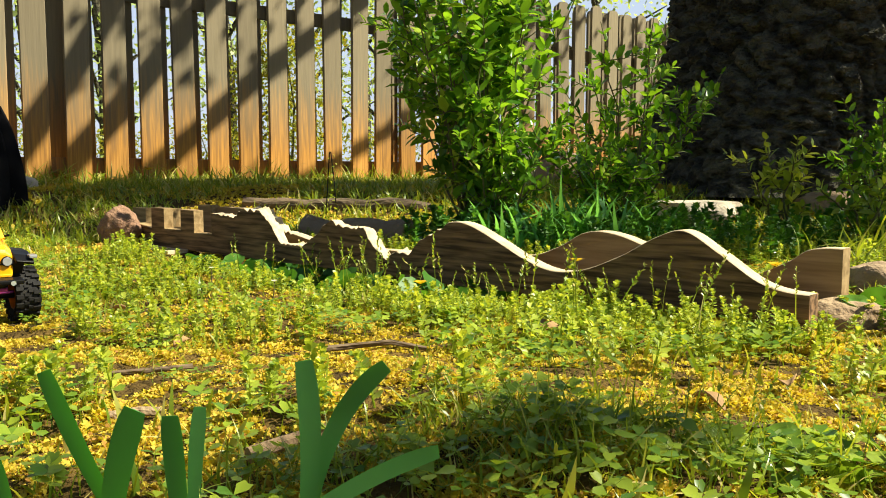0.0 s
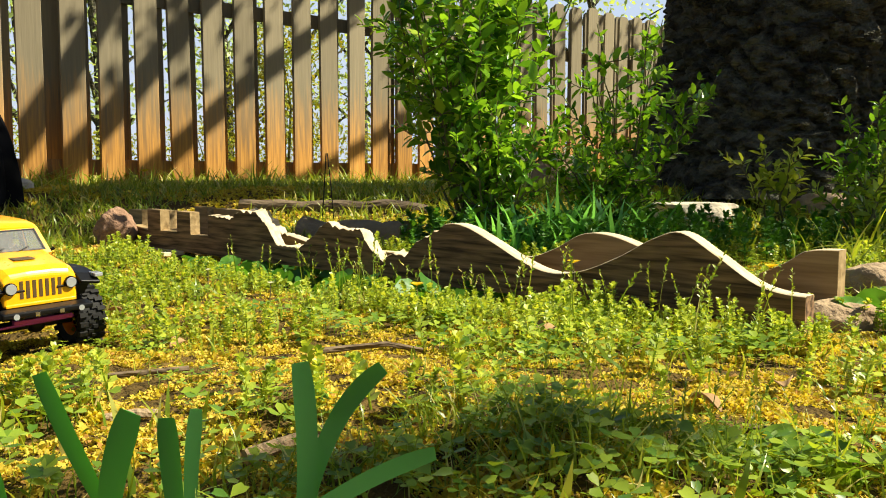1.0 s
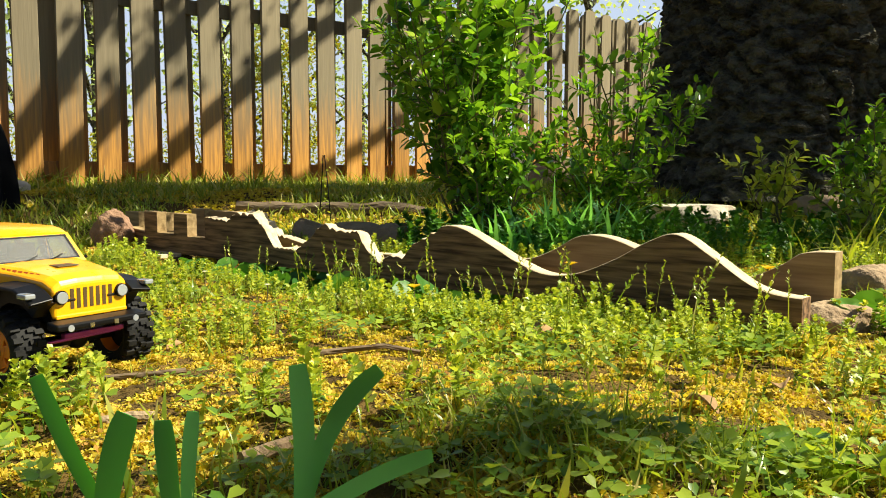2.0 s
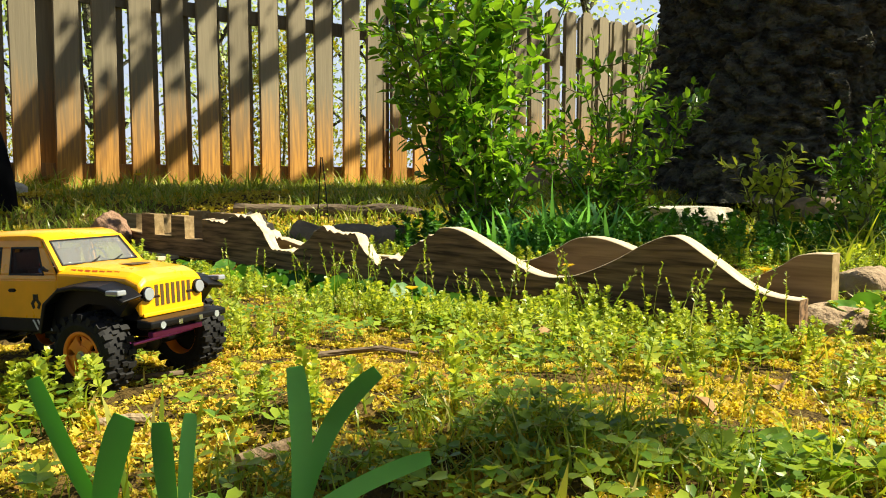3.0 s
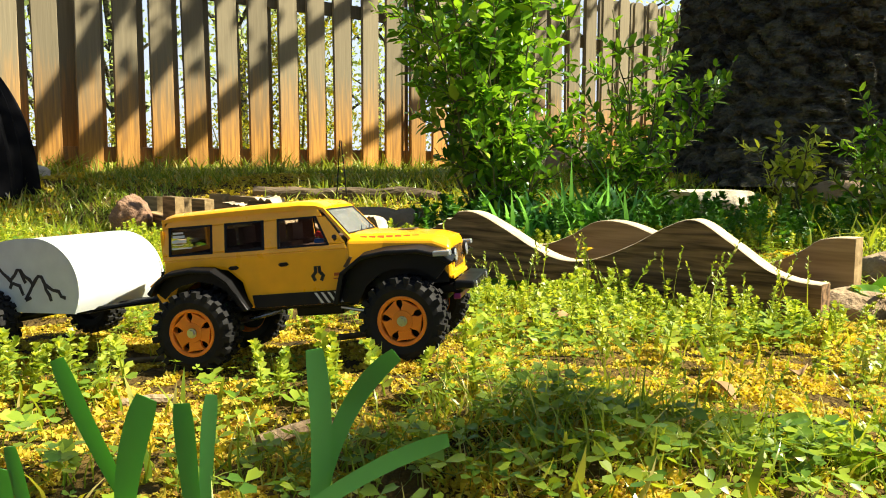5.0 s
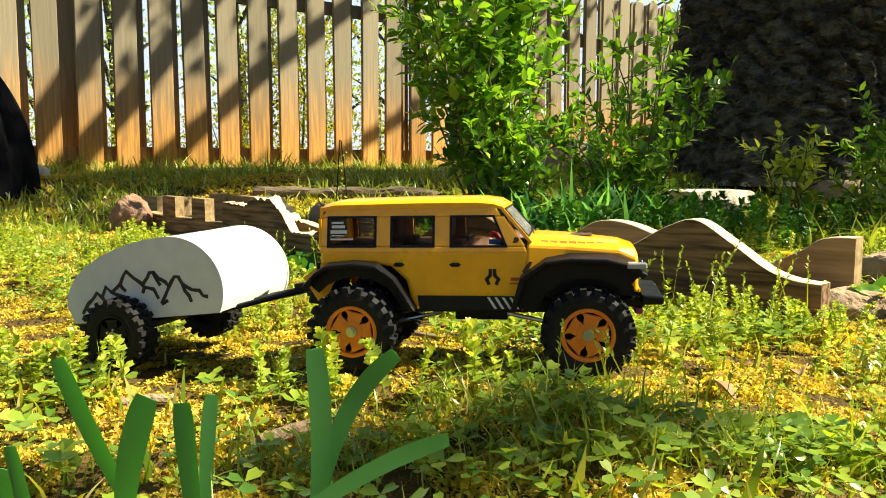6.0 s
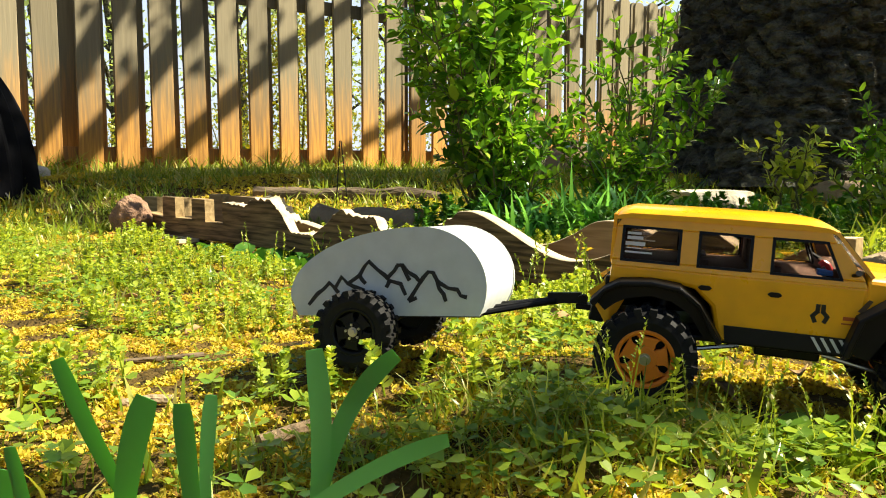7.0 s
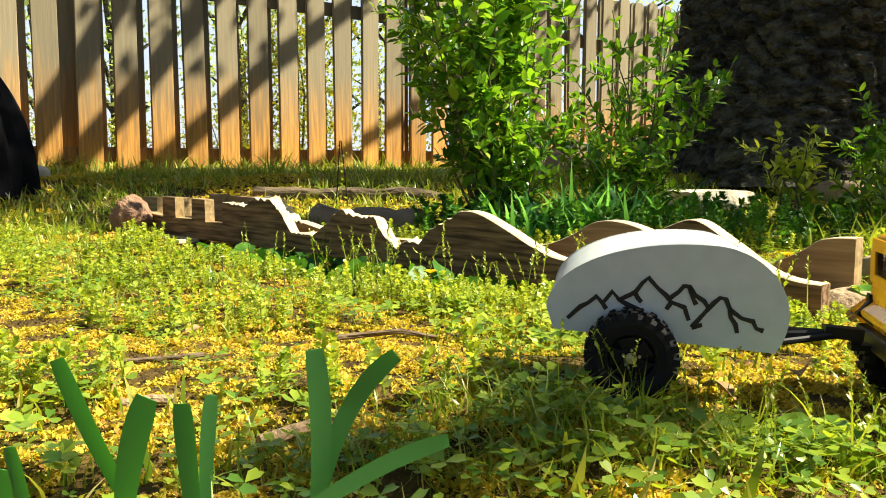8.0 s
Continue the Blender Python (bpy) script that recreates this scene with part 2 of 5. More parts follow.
def turned(rng, n, tilt):
    """n random turns: any heading, a lean up to about tilt."""
    a, b, c = rng.uniform(0, math.tau, n), rng.normal(0, tilt, n), rng.normal(0, tilt, n)
    ca, sa, cb, sb, cc, sc = np.cos(a), np.sin(a), np.cos(b), np.sin(b), np.cos(c), np.sin(c)
    z, o = np.zeros(n), np.ones(n)
    rz = np.stack([ca, -sa, z, sa, ca, z, z, z, o], 1).reshape(n, 3, 3)
    ry = np.stack([cb, z, sb, z, o, z, -sb, z, cb], 1).reshape(n, 3, 3)
    rx = np.stack([o, z, z, z, cc, -sc, z, sc, cc], 1).reshape(n, 3, 3)
    return rx @ ry @ rz


def placed(template, where, turns, sizes):
    """A template at many places."""
    v, f = template
    n = len(where)
    out = np.einsum("nij,kj->nki", turns, v) * sizes[:, None, None] + where[:, None, :]
    return out.reshape(-1, 3), (f[None] + (np.arange(n) * len(v))[:, None, None]).reshape(-1, 3)


# ---- the lie of the land ----


def ease(v, a, b):
    t = np.clip((np.asarray(v, float) - a) / (b - a), 0, 1)
    return t * t * (3 - 2 * t)


def land(x, y):
    """Height of the ground."""
    x, y = np.asarray(x, float), np.asarray(y, float)
    z = 0.017 * np.exp(-(((x - 0.0) / 0.17) ** 2 + ((y - 0.47) / 0.13) ** 2))
    z += 0.012 * np.exp(-(((x - 0.05) / 0.08) ** 2 + ((y - 0.34) / 0.06) ** 2))
    z += 0.105 * ease(y, 1.75, 2.5) + 0.02 * ease(y, 3.0, 6.0)
    z += 0.003 * np.sin(11 * x + 3) * np.cos(9 * y) + 0.002 * np.sin(31 * x + 17 * y) + 0.0015 * np.cos(53 * y - 29 * x) + 0.0018 * np.sin(97 * x + 41 * y) * np.sin(88 * y - 37 * x)
    u, q = (x + 0.608) * 0.692 - (y - 1.671) * 0.7215, (x + 0.608) * 0.7215 + (y - 1.671) * 0.692
    z -= 0.042 * np.exp(-np.abs((u - 0.70) / 0.34) ** 4 - ((q + 0.03) / 0.075) ** 2)
    return z


def ground_sheet():
    """Fine in front, coarse out to the horizon."""
    xs = np.concatenate([[-900, -300, -100, -40, -15, -7, -4], np.arange(-2.6, 2.61, 0.025), [4, 7, 15, 40, 100, 300, 900]])
    ys = np.concatenate([[-900, -200, -50, -12, -4, -1.5], np.arange(-0.4, 5.01, 0.025), [6, 8, 12, 20, 40, 100, 300, 900]])
    gx, gy = np.meshgrid(xs, ys)
    gz = land(gx, gy)
    v = np.stack([gx, gy, gz], 2).reshape(-1, 3)
    w, h = len(xs), len(ys)
    i = (np.arange(h - 1)[:, None] * w + np.arange(w - 1)[None]).ravel()
    f = np.concatenate([np.stack([i, i + 1, i + w + 1], 1), np.stack([i, i + w + 1, i + w], 1)])
    me = big_mesh("ground", [(v, f)], SOIL)
    me.shade_smooth()
    tagged(new("ground", me), "mossy garden soil rising gently to the fence", "ground", kind="structure")


ground_sheet()

# ---- the fence ----
FENCE_AT, FENCE_TURN, PITCH = Vector((-1.287, 3.199, 0)), radians(38), 0.14
ALONG = Vector((math.cos(FENCE_TURN), math.sin(FENCE_TURN), 0))
ACROSS = Vector((math.sin(FENCE_TURN), -math.cos(FENCE_TURN), 0))


def picket_mesh(height):
    """A board with clipped, rounded top corners."""
    bm = bmesh.new()
    w, t = 0.0445, 0.009
    prism(bm, [(-w, 0), (w, 0), (w, height - 0.035), (w * 0.85, height - 0.012), (w * 0.5, height), (-w * 0.5, height), (-w * 0.85, height - 0.012), (-w, height - 0.035)], -t, t)
    bmesh.ops.bevel(bm, geom=[e for e in bm.edges if e.calc_length() > 0.3], offset=0.002, segments=1, affect="EDGES")
    return mesh_of(bm, "picket", PICKET)


def fence():
    base = tagged(new("fence"), "two-sided weathered wooden picket fence with rounded tops", "fence", kind="structure")
    rng = random.Random(4)
    turn = Matrix.Rotation(FENCE_TURN, 4, "Z")
    tall = picket_mesh(1.02)
    for side, offset in ((1, 0.030), (-1, -0.030)):
        for k in range(-7, 36):
            p = FENCE_AT + ALONG * (k * PITCH + 0.0445 + (0.039 if side < 0 else 0) + rng.uniform(-0.006, 0.006)) + ACROSS * offset
            if side < 0 and k == -2:
                p = p + ALONG * 0.045
            z = float(land(p.x, p.y)) + rng.uniform(0.0, 0.014)
            ob = new("picket", tall)
            ob.parent = base
            ob.matrix_basis = Matrix.Translation((p.x, p.y, z)) @ turn @ pose(0, 0, 0, rng.uniform(-0.5, 0.5), rng.uniform(-0.5, 0.5), rng.uniform(-1.5, 1.5))
    for height in (0.045, 0.715):
        for k0 in (-8, 10, 24):
            k1 = {-8: 9.98, 10: 23.98, 24: 36}[k0]
            a, b = FENCE_AT + ALONG * (k0 * PITCH), FENCE_AT + ALONG * (k1 * PITCH)
            bm = bmesh.new()
            za, zb = float(land(a.x, a.y)) + height, float(land(b.x, b.y)) + height
            n = ACROSS * 0.009
            a, b = a - ACROSS * 0.011, b - ACROSS * 0.011
            hexa(bm, [(a - n) + Vector((0, 0, za)), (a + n) + Vector((0, 0, za)), (a + n) + Vector((0, 0, za + 0.06)), (a - n) + Vector((0, 0, za + 0.06))],
                 [(b - n) + Vector((0, 0, zb)), (b + n) + Vector((0, 0, zb)), (b + n) + Vector((0, 0, zb + 0.06)), (b - n) + Vector((0, 0, zb + 0.06))])
            part("rail", bm, PICKET, base, bevel=0.003)
    for k in (-6.2, 9.85, 23.9):
        p = FENCE_AT + ALONG * (k * PITCH + 0.02) - ACROSS * 0.068
        bm = bmesh.new()
        box(bm, -0.045, 0.045, -0.028, 0.028, 0, 1.05)
        ob = part("post", bm, PICKET, base, bevel=0.004)
        ob.matrix_basis = Matrix.Translation((p.x, p.y, float(land(p.x, p.y)) - 0.01)) @ turn


fence()

# ---- the two cut boards and the stones that hold them ----
BOARD_AT, BOARD_TURN, BOARD_LONG = Vector((-0.601, 1.678, 0)), -0.806, 1.352
BOARD_ALONG = np.array((math.cos(BOARD_TURN), math.sin(BOARD_TURN)))
BOARD_BACK = np.array((-math.sin(BOARD_TURN), math.cos(BOARD_TURN)))


def sawn_edge(knots, step, ragged, seed):
    """The cut line of a plank's top: eased from knot to knot, frayed up to a place along it."""
    rng = random.Random(seed)
    us, zs = [k[0] for k in knots], [k[1] for k in knots]
    line, i = [], 0
    while i < len(us) - 1:
        n = max(1, int((us[i + 1] - us[i]) / step))
        for m in range(n):
            s = m / n
            u = us[i] + (us[i + 1] - us[i]) * s
            d0 = (zs[i + 1] - zs[i - 1]) / (us[i + 1] - us[i - 1]) if i else 0
            d1 = (zs[i + 2] - zs[i]) / (us[i + 2] - us[i]) if i + 2 < len(us) else 0
            w = us[i + 1] - us[i]
            if us[i] < ragged:
                d0 = d1 = (zs[i + 1] - zs[i]) / w
            h = s * s * (3 - 2 * s)
            z = zs[i] * (1 - h) + zs[i + 1] * h + w * ((s ** 3 - 2 * s * s + s) * d0 + (s ** 3 - s * s) * d1)
            if 0.31 < u < ragged:
                z += 0.0036 * noise.noise((u * 90, seed, 0)) + rng.uniform(-0.0018, 0.0018)
            line.append((u, z))
        i += 1
    return line + [(us[-1], zs[-1])]


def cut_board(knots, ragged, seed, foot):
    """A plank with its upper edge sawn into merlons and hills."""
    rng = random.Random(seed)
    thick = 0.0095
    bm = bmesh.new()
    rows = []
    for u, z in sawn_edge(knots, 0.005, ragged, seed):
        jag = 0.010 * noise.noise((u * 42, seed + 5.5, 0)) + rng.uniform(-0.0022, 0.0022) if 0.31 < u < ragged else 0
        low = foot + 0.0012 * noise.noise((u * 9, seed, 3))
        rows.append([bm.verts.new(p) for p in ((u, -thick, low), (u, -thick, z - 0.0008), (u, -thick + 0.0012, z), (u, 0.002, z + jag * 0.3), (u, thick, z + jag), (u, thick, low))])
    for a, b in zip(rows, rows[1:]):
        for i in range(6):
            f = bm.faces.new((a[i], a[(i + 1) % 6], b[(i + 1) % 6], b[i]))
            f.material_index = 0 if i not in (1, 2, 3) else 1 if a[0].co.x > 0.312 else 2
    bm.faces.new(rows[0])
    bm.faces.new(list(reversed(rows[-1])))
    return bm


def boards():
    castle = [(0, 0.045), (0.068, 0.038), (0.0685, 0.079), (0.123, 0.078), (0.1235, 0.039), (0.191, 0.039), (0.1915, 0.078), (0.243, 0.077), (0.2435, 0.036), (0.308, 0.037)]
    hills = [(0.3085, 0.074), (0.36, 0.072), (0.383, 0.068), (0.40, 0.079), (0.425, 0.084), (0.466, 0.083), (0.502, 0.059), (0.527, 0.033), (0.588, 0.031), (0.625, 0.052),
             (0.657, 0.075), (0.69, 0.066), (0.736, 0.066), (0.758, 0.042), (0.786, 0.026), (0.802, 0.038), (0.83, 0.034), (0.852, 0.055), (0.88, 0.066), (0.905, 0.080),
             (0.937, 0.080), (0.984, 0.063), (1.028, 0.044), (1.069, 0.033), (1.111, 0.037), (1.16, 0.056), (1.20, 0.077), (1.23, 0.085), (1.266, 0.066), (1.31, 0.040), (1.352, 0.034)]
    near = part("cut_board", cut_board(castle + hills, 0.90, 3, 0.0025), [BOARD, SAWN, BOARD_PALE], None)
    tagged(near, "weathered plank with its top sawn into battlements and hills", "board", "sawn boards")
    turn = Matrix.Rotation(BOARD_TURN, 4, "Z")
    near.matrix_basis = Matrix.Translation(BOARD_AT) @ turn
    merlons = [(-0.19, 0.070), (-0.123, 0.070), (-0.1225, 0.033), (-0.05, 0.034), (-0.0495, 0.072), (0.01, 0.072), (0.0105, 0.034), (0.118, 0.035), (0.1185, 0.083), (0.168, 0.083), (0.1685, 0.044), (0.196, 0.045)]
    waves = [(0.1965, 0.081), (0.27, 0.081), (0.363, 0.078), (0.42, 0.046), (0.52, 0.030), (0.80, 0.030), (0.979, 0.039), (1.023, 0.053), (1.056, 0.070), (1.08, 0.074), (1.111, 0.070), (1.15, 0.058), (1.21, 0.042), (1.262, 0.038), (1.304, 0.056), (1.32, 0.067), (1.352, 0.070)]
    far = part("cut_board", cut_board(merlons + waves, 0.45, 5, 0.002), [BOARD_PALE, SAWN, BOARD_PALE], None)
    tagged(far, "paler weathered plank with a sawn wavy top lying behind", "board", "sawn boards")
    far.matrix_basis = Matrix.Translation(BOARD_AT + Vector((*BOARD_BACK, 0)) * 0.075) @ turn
    bm = bmesh.new()
    box(bm, 0, 0.17, -0.012, 0.030, -0.012, 0.0015)
    prop = part("prop_board", bm, SAWN, None, bevel=0.001)
    tagged(prop, "pale offcut of wood under the plank's end", "board")
    prop.matrix_basis = Matrix.Translation((-0.60, 1.612, 0.002)) @ pose(0, 0, 0, 0, 0, -44)


boards()


def lump(name, size, where, material, label, category, seed, sub=4, rough=0.22, flat=0.0, parent=None):
    """A worn stone with flats and hollows."""
    bm = bmesh.new()
    bmesh.ops.create_icosphere(bm, subdivisions=sub, radius=1)
    off = Vector((seed * 3.7, seed * 1.3, seed * 2.1))
    for v in bm.verts:
        n = v.co.normalized()
        k = 1 + rough * noise.noise(n * 1.4 + off) + rough * 0.45 * noise.noise(n * 3.5 + off) + 0.03 * noise.noise(n * 11 + off)
        v.co = n * k
        if flat and v.co.z > flat:
            v.co.z = flat + (v.co.z - flat) * 0.12
        v.co = Vector((v.co.x * size[0], v.co.y * size[1], v.co.z * size[2]))
    ob = part(name, bm, material, parent, smooth=True)
    ob.matrix_basis = Matrix.Translation(where)
    return tagged(ob, label, category)


lump("rock", (0.040, 0.036, 0.043), (-0.630, 1.640, 0.034), ROCK_RED, "rough reddish stone propping the plank's end", "rock", 2)
lump("rock", (0.043, 0.034, 0.021), (0.384, 0.735, 0.006), ROCK_TAN, "tan stone propping the low end of the plank", "rock", 5)
lump("rock", (0.034, 0.032, 0.026), (0.53, 0.95, 0.012), ROCK_TAN, "tan stone half hidden in grass", "rock", 7)
lump("flat_stone", (0.115, 0.10, 0.055), (0.635, 1.98, float(land(0.635, 1.98)) + 0.036), STONE_PALE, "pale flat sunlit stone beside the tree", "stone", 3, flat=0.35)
lump("rock", (0.11, 0.09, 0.085), (0.53, 3.3, float(land(0.53, 3.3)) + 0.06), ROCK_TAN, "tan field stone behind the shrub", "rock", 8)
lump("rock", (0.10, 0.08, 0.095), (0.35, 3.35, float(land(0.35, 3.35)) + 0.07), STONE_PALE, "greyish stone behind the shrub", "rock", 9)
lump("rock", (0.12, 0.09, 0.05), (1.06, 2.15, float(land(1.06, 2.15)) + 0.0), ROCK_TAN, "mossy brown stone under the seedlings", "rock", 11)
lump("rock", (0.05, 0.04, 0.03), (-1.28, 2.55, float(land(-1.28, 2.55)) + 0.012), STONE_PALE, "grey stone at the foot of the fence", "rock", 12)


def edging_log(points, radius, label, seed, material=LOG):
    bm = bmesh.new()
    rng = random.Random(seed)
    pts = []
    for (ax, ay), (bx, by) in zip(points, points[1:]):
        for i in range(10):
            s = i / 10
            x, y = ax + (bx - ax) * s, ay + (by - ay) * s
            pts.append((x, y, float(land(x, y)) + radius * 0.55 + rng.uniform(-0.003, 0.003)))
    tube(bm, pts, [radius * rng.uniform(0.85, 1.1) for _ in pts], 10)
    tagged(part("edging_log", bm, material, None, smooth=True), label, "log")


edging_log([(-0.50, 2.16), (0.05, 2.10)], 0.019, "dark weathered log edging the raised bed", 1)
edging_log([(-0.27, 1.74), (-0.02, 1.62)], 0.036, "cracked grey log lying behind the planks", 2, ROCK_TAN)

# ---- the black covered thing at the fence ----


def cover():
    """A draped cloth, standing in folds."""
    bm = bmesh.new()
    rings = []
    for i in range(26):
        s = i / 25
        ring = []
        for k in range(72):
            a = k * math.tau / 72
            r = 0.155 * (1 - 0.80 * s ** 2.4) * (1 + 0.10 * (1 - s) * math.sin(9 * a + 2 * s) + 0.04 * math.sin(23 * a) + 0.06 * (1 - s) ** 3)
            ring.append(bm.verts.new((r * math.cos(a), r * math.sin(a), 0.39 * s ** 0.9)))
        rings.append(ring)
    for a, b in zip(rings, rings[1:]):
        for k in range(72):
            bm.faces.new((a[k], a[(k + 1) % 72], b[(k + 1) % 72], b[k]))
    bm.faces.new(rings[-1])
    bm.faces.new(list(reversed(rings[0])))
    thing = part("cloth_cover", bm, CLOTH, None, smooth=True)
    tagged(thing, "black cloth cover hanging in folds, standing on grass", "cover")
    thing.matrix_basis = Matrix.Translation((-1.255, 2.16, float(land(-1.255, 2.16)) - 0.01))
    bm = bmesh.new()
    tube(bm, [(0.115 + 0.008 * math.sin(i), -0.062 - 0.02 * (1 - i / 11), 0.02 + 0.19 * i / 11) if i else (0.155, -0.10, 0.005) for i in range(12)], [0.003] * 12, 6)
    part("seam", bm, CLOTH_EDGE, thing, "grey seam along a fold", True)


cover()

# ---- the old tree ----


def old_tree():
    tree = tagged(new("tree"), "huge old tree with dark furrowed bark, its unseen limbs and leaf clumps added for shade", "tree")
    tree.matrix_basis = Matrix.Translation((1.23, 2.62, float(land(1.23, 2.62)) - 0.02))
    bm = bmesh.new()
    rings, segs = [], 400
    heights = [1.3 * i / 200 for i in range(200)] + [1.3 + 1.1 * i / 40 for i in range(41)]
    for z in heights:
        ring = []
        for k in range(segs):
            a = k * math.tau / segs
            flare = 0.16 * math.exp(-z / 0.28) * (1 + 0.45 * math.sin(5 * a + 0.6))
            n = Vector((math.cos(a), math.sin(a), 0))
            warp = 0.35 * noise.noise(Vector((n.x * 3, n.y * 3, z * 3)))
            q = Vector((n.x * 7 + warp, n.y * 7 + warp, z * 15 + 2.6 * a))
            fissure = min(1.0, 3.2 * abs(noise.noise(q)))
            crack = min(1.0, 2.6 * abs(noise.noise(Vector((n.x * 13, n.y * 13, z * 46 + 5 * a)))))
            fine = noise.noise(Vector((n.x * 40, n.y * 40, z * 55)))
            r = 0.39 + flare + 0.030 * fissure + 0.016 * crack + 0.008 * fine - 0.02 * z
            ring.append(bm.verts.new((r * n.x - 0.03 * z, r * n.y, z)))
        rings.append(ring)
    for a, b in zip(rings, rings[1:]):
        for k in range(segs):
            bm.faces.new((a[k], a[(k + 1) % segs], b[(k + 1) % segs], b[k]))
    bm.faces.new(rings[-1])
    bm.faces.new(list(reversed(rings[0])))
    part("trunk", bm, BARK, tree, "dark furrowed bark", True)
    rng = random.Random(8)
    tips = []
    # limbs stay out of view, thin so that they cast narrow shade streaks
    for a, rise, reach in ((10, 0.6, 2.6), (38, 0.5, 2.4), (62, 0.6, 2.4), (95, 0.5, 2.2), (125, 0.6, 2.4)):
        a = radians(a)
        pts = [(0.2 * math.cos(a) - 0.08, 0.2 * math.sin(a), 2.7)]
        for j in range(1, 7):
            s = j / 6
            pts.append((pts[0][0] + reach * s * math.cos(a + 0.3 * s), pts[0][1] + reach * s * math.sin(a + 0.3 * s), 2.7 + rise * s ** 0.8 + rng.uniform(-0.05, 0.05)))
        bm = bmesh.new()
        tube(bm, pts, [0.06 * (1 - 0.85 * j / 6) for j in range(7)], 10)
        part("limb", bm, BARK, tree, smooth=True)
        tips += pts[2:]
    gen = np.random.default_rng(5)
    spots = []
    base = np.array((1.23, 2.62, 0.08))
    for p in tips:
        if p[0] > 0.9:
            c = np.array(p) + gen.normal(0, (0.3, 0.3, 0.2))
            spots.append(c + gen.normal(0, (0.25, 0.25, 0.12), (60, 3)))
    # unseen leaf clumps added in the sun's way, to shade the upper fence
    for _ in range(34):
        k, out = gen.uniform(0, 24), gen.uniform(1.0, 2.25)
        c = np.array((-1.287 + 0.1103 * k + 1.0 * out, 3.199 + 0.0862 * k - 0.01 * out, 3.05)) - base
        spots.append(c + gen.normal(0, (0.10, 0.10, 0.06), (34, 3)))
    # more loose clumps, set to shade the trunk, the bank and the shrubs' ground
    for _ in range(120):
        c = np.array((gen.uniform(2.9, 4.4), gen.uniform(2.1, 3.3), gen.uniform(3.0, 3.5))) - base
        spots.append(c + gen.normal(0, (0.14, 0.14, 0.08), (34, 3)))
    for _ in range(26):
        c = np.array((gen.uniform(1.35, 2.25), gen.uniform(1.8, 2.3), 3.1)) - base
        spots.append(c + gen.normal(0, (0.11, 0.08, 0.06), (34, 3)))
    for _ in range(30):
        c = np.array((gen.uniform(2.95, 4.1), gen.uniform(1.32, 1.72), 3.1)) - base
        spots.append(c + gen.normal(0, (0.10, 0.08, 0.06), (34, 3)))
    # two last clumps put overhead to darken the front hump and the bank
    for cx, cy, r in ((2.945, 0.315, 0.03), (2.0, 1.85, 0.16)):
        c = np.array((cx, cy, 3.2)) - base
        spots.append(c + gen.normal(0, (r, r * 0.7, 0.06), (34, 3)))
    w = np.concatenate(spots)
    w = w[w[:, 2] > 1.6]
    part_mesh = big_mesh("crown", [placed(LEAF, w, turned(gen, len(w), 0.7), gen.uniform(0.05, 0.09, len(w)))], CROWN)
    crown = new("crown", part_mesh)
    crown.parent = tree


LEAF = (np.array([[0, 0, 0], [0.45, 0.28, 0.03], [0.45, -0.28, 0.03], [1, 0, -0.05], [0.45, 0, -0.02]], float),
        np.array([[0, 4, 1], [0, 2, 4], [1, 4, 3], [4, 2, 3]]))
old_tree()

# ---- the toy car ----


def arch(cx, half, top, foot):
    """A wheel arch as (x, z) points from back to front."""
    return [(cx - half, foot), (cx - half * 0.86, top - 0.008), (cx - half * 0.58, top - 0.001), (cx - half * 0.2, top + 0.001),
            (cx + half * 0.3, top + 0.001), (cx + half * 0.62, top - 0.001), (cx + half * 0.88, top - 0.009), (cx + half, foot)]


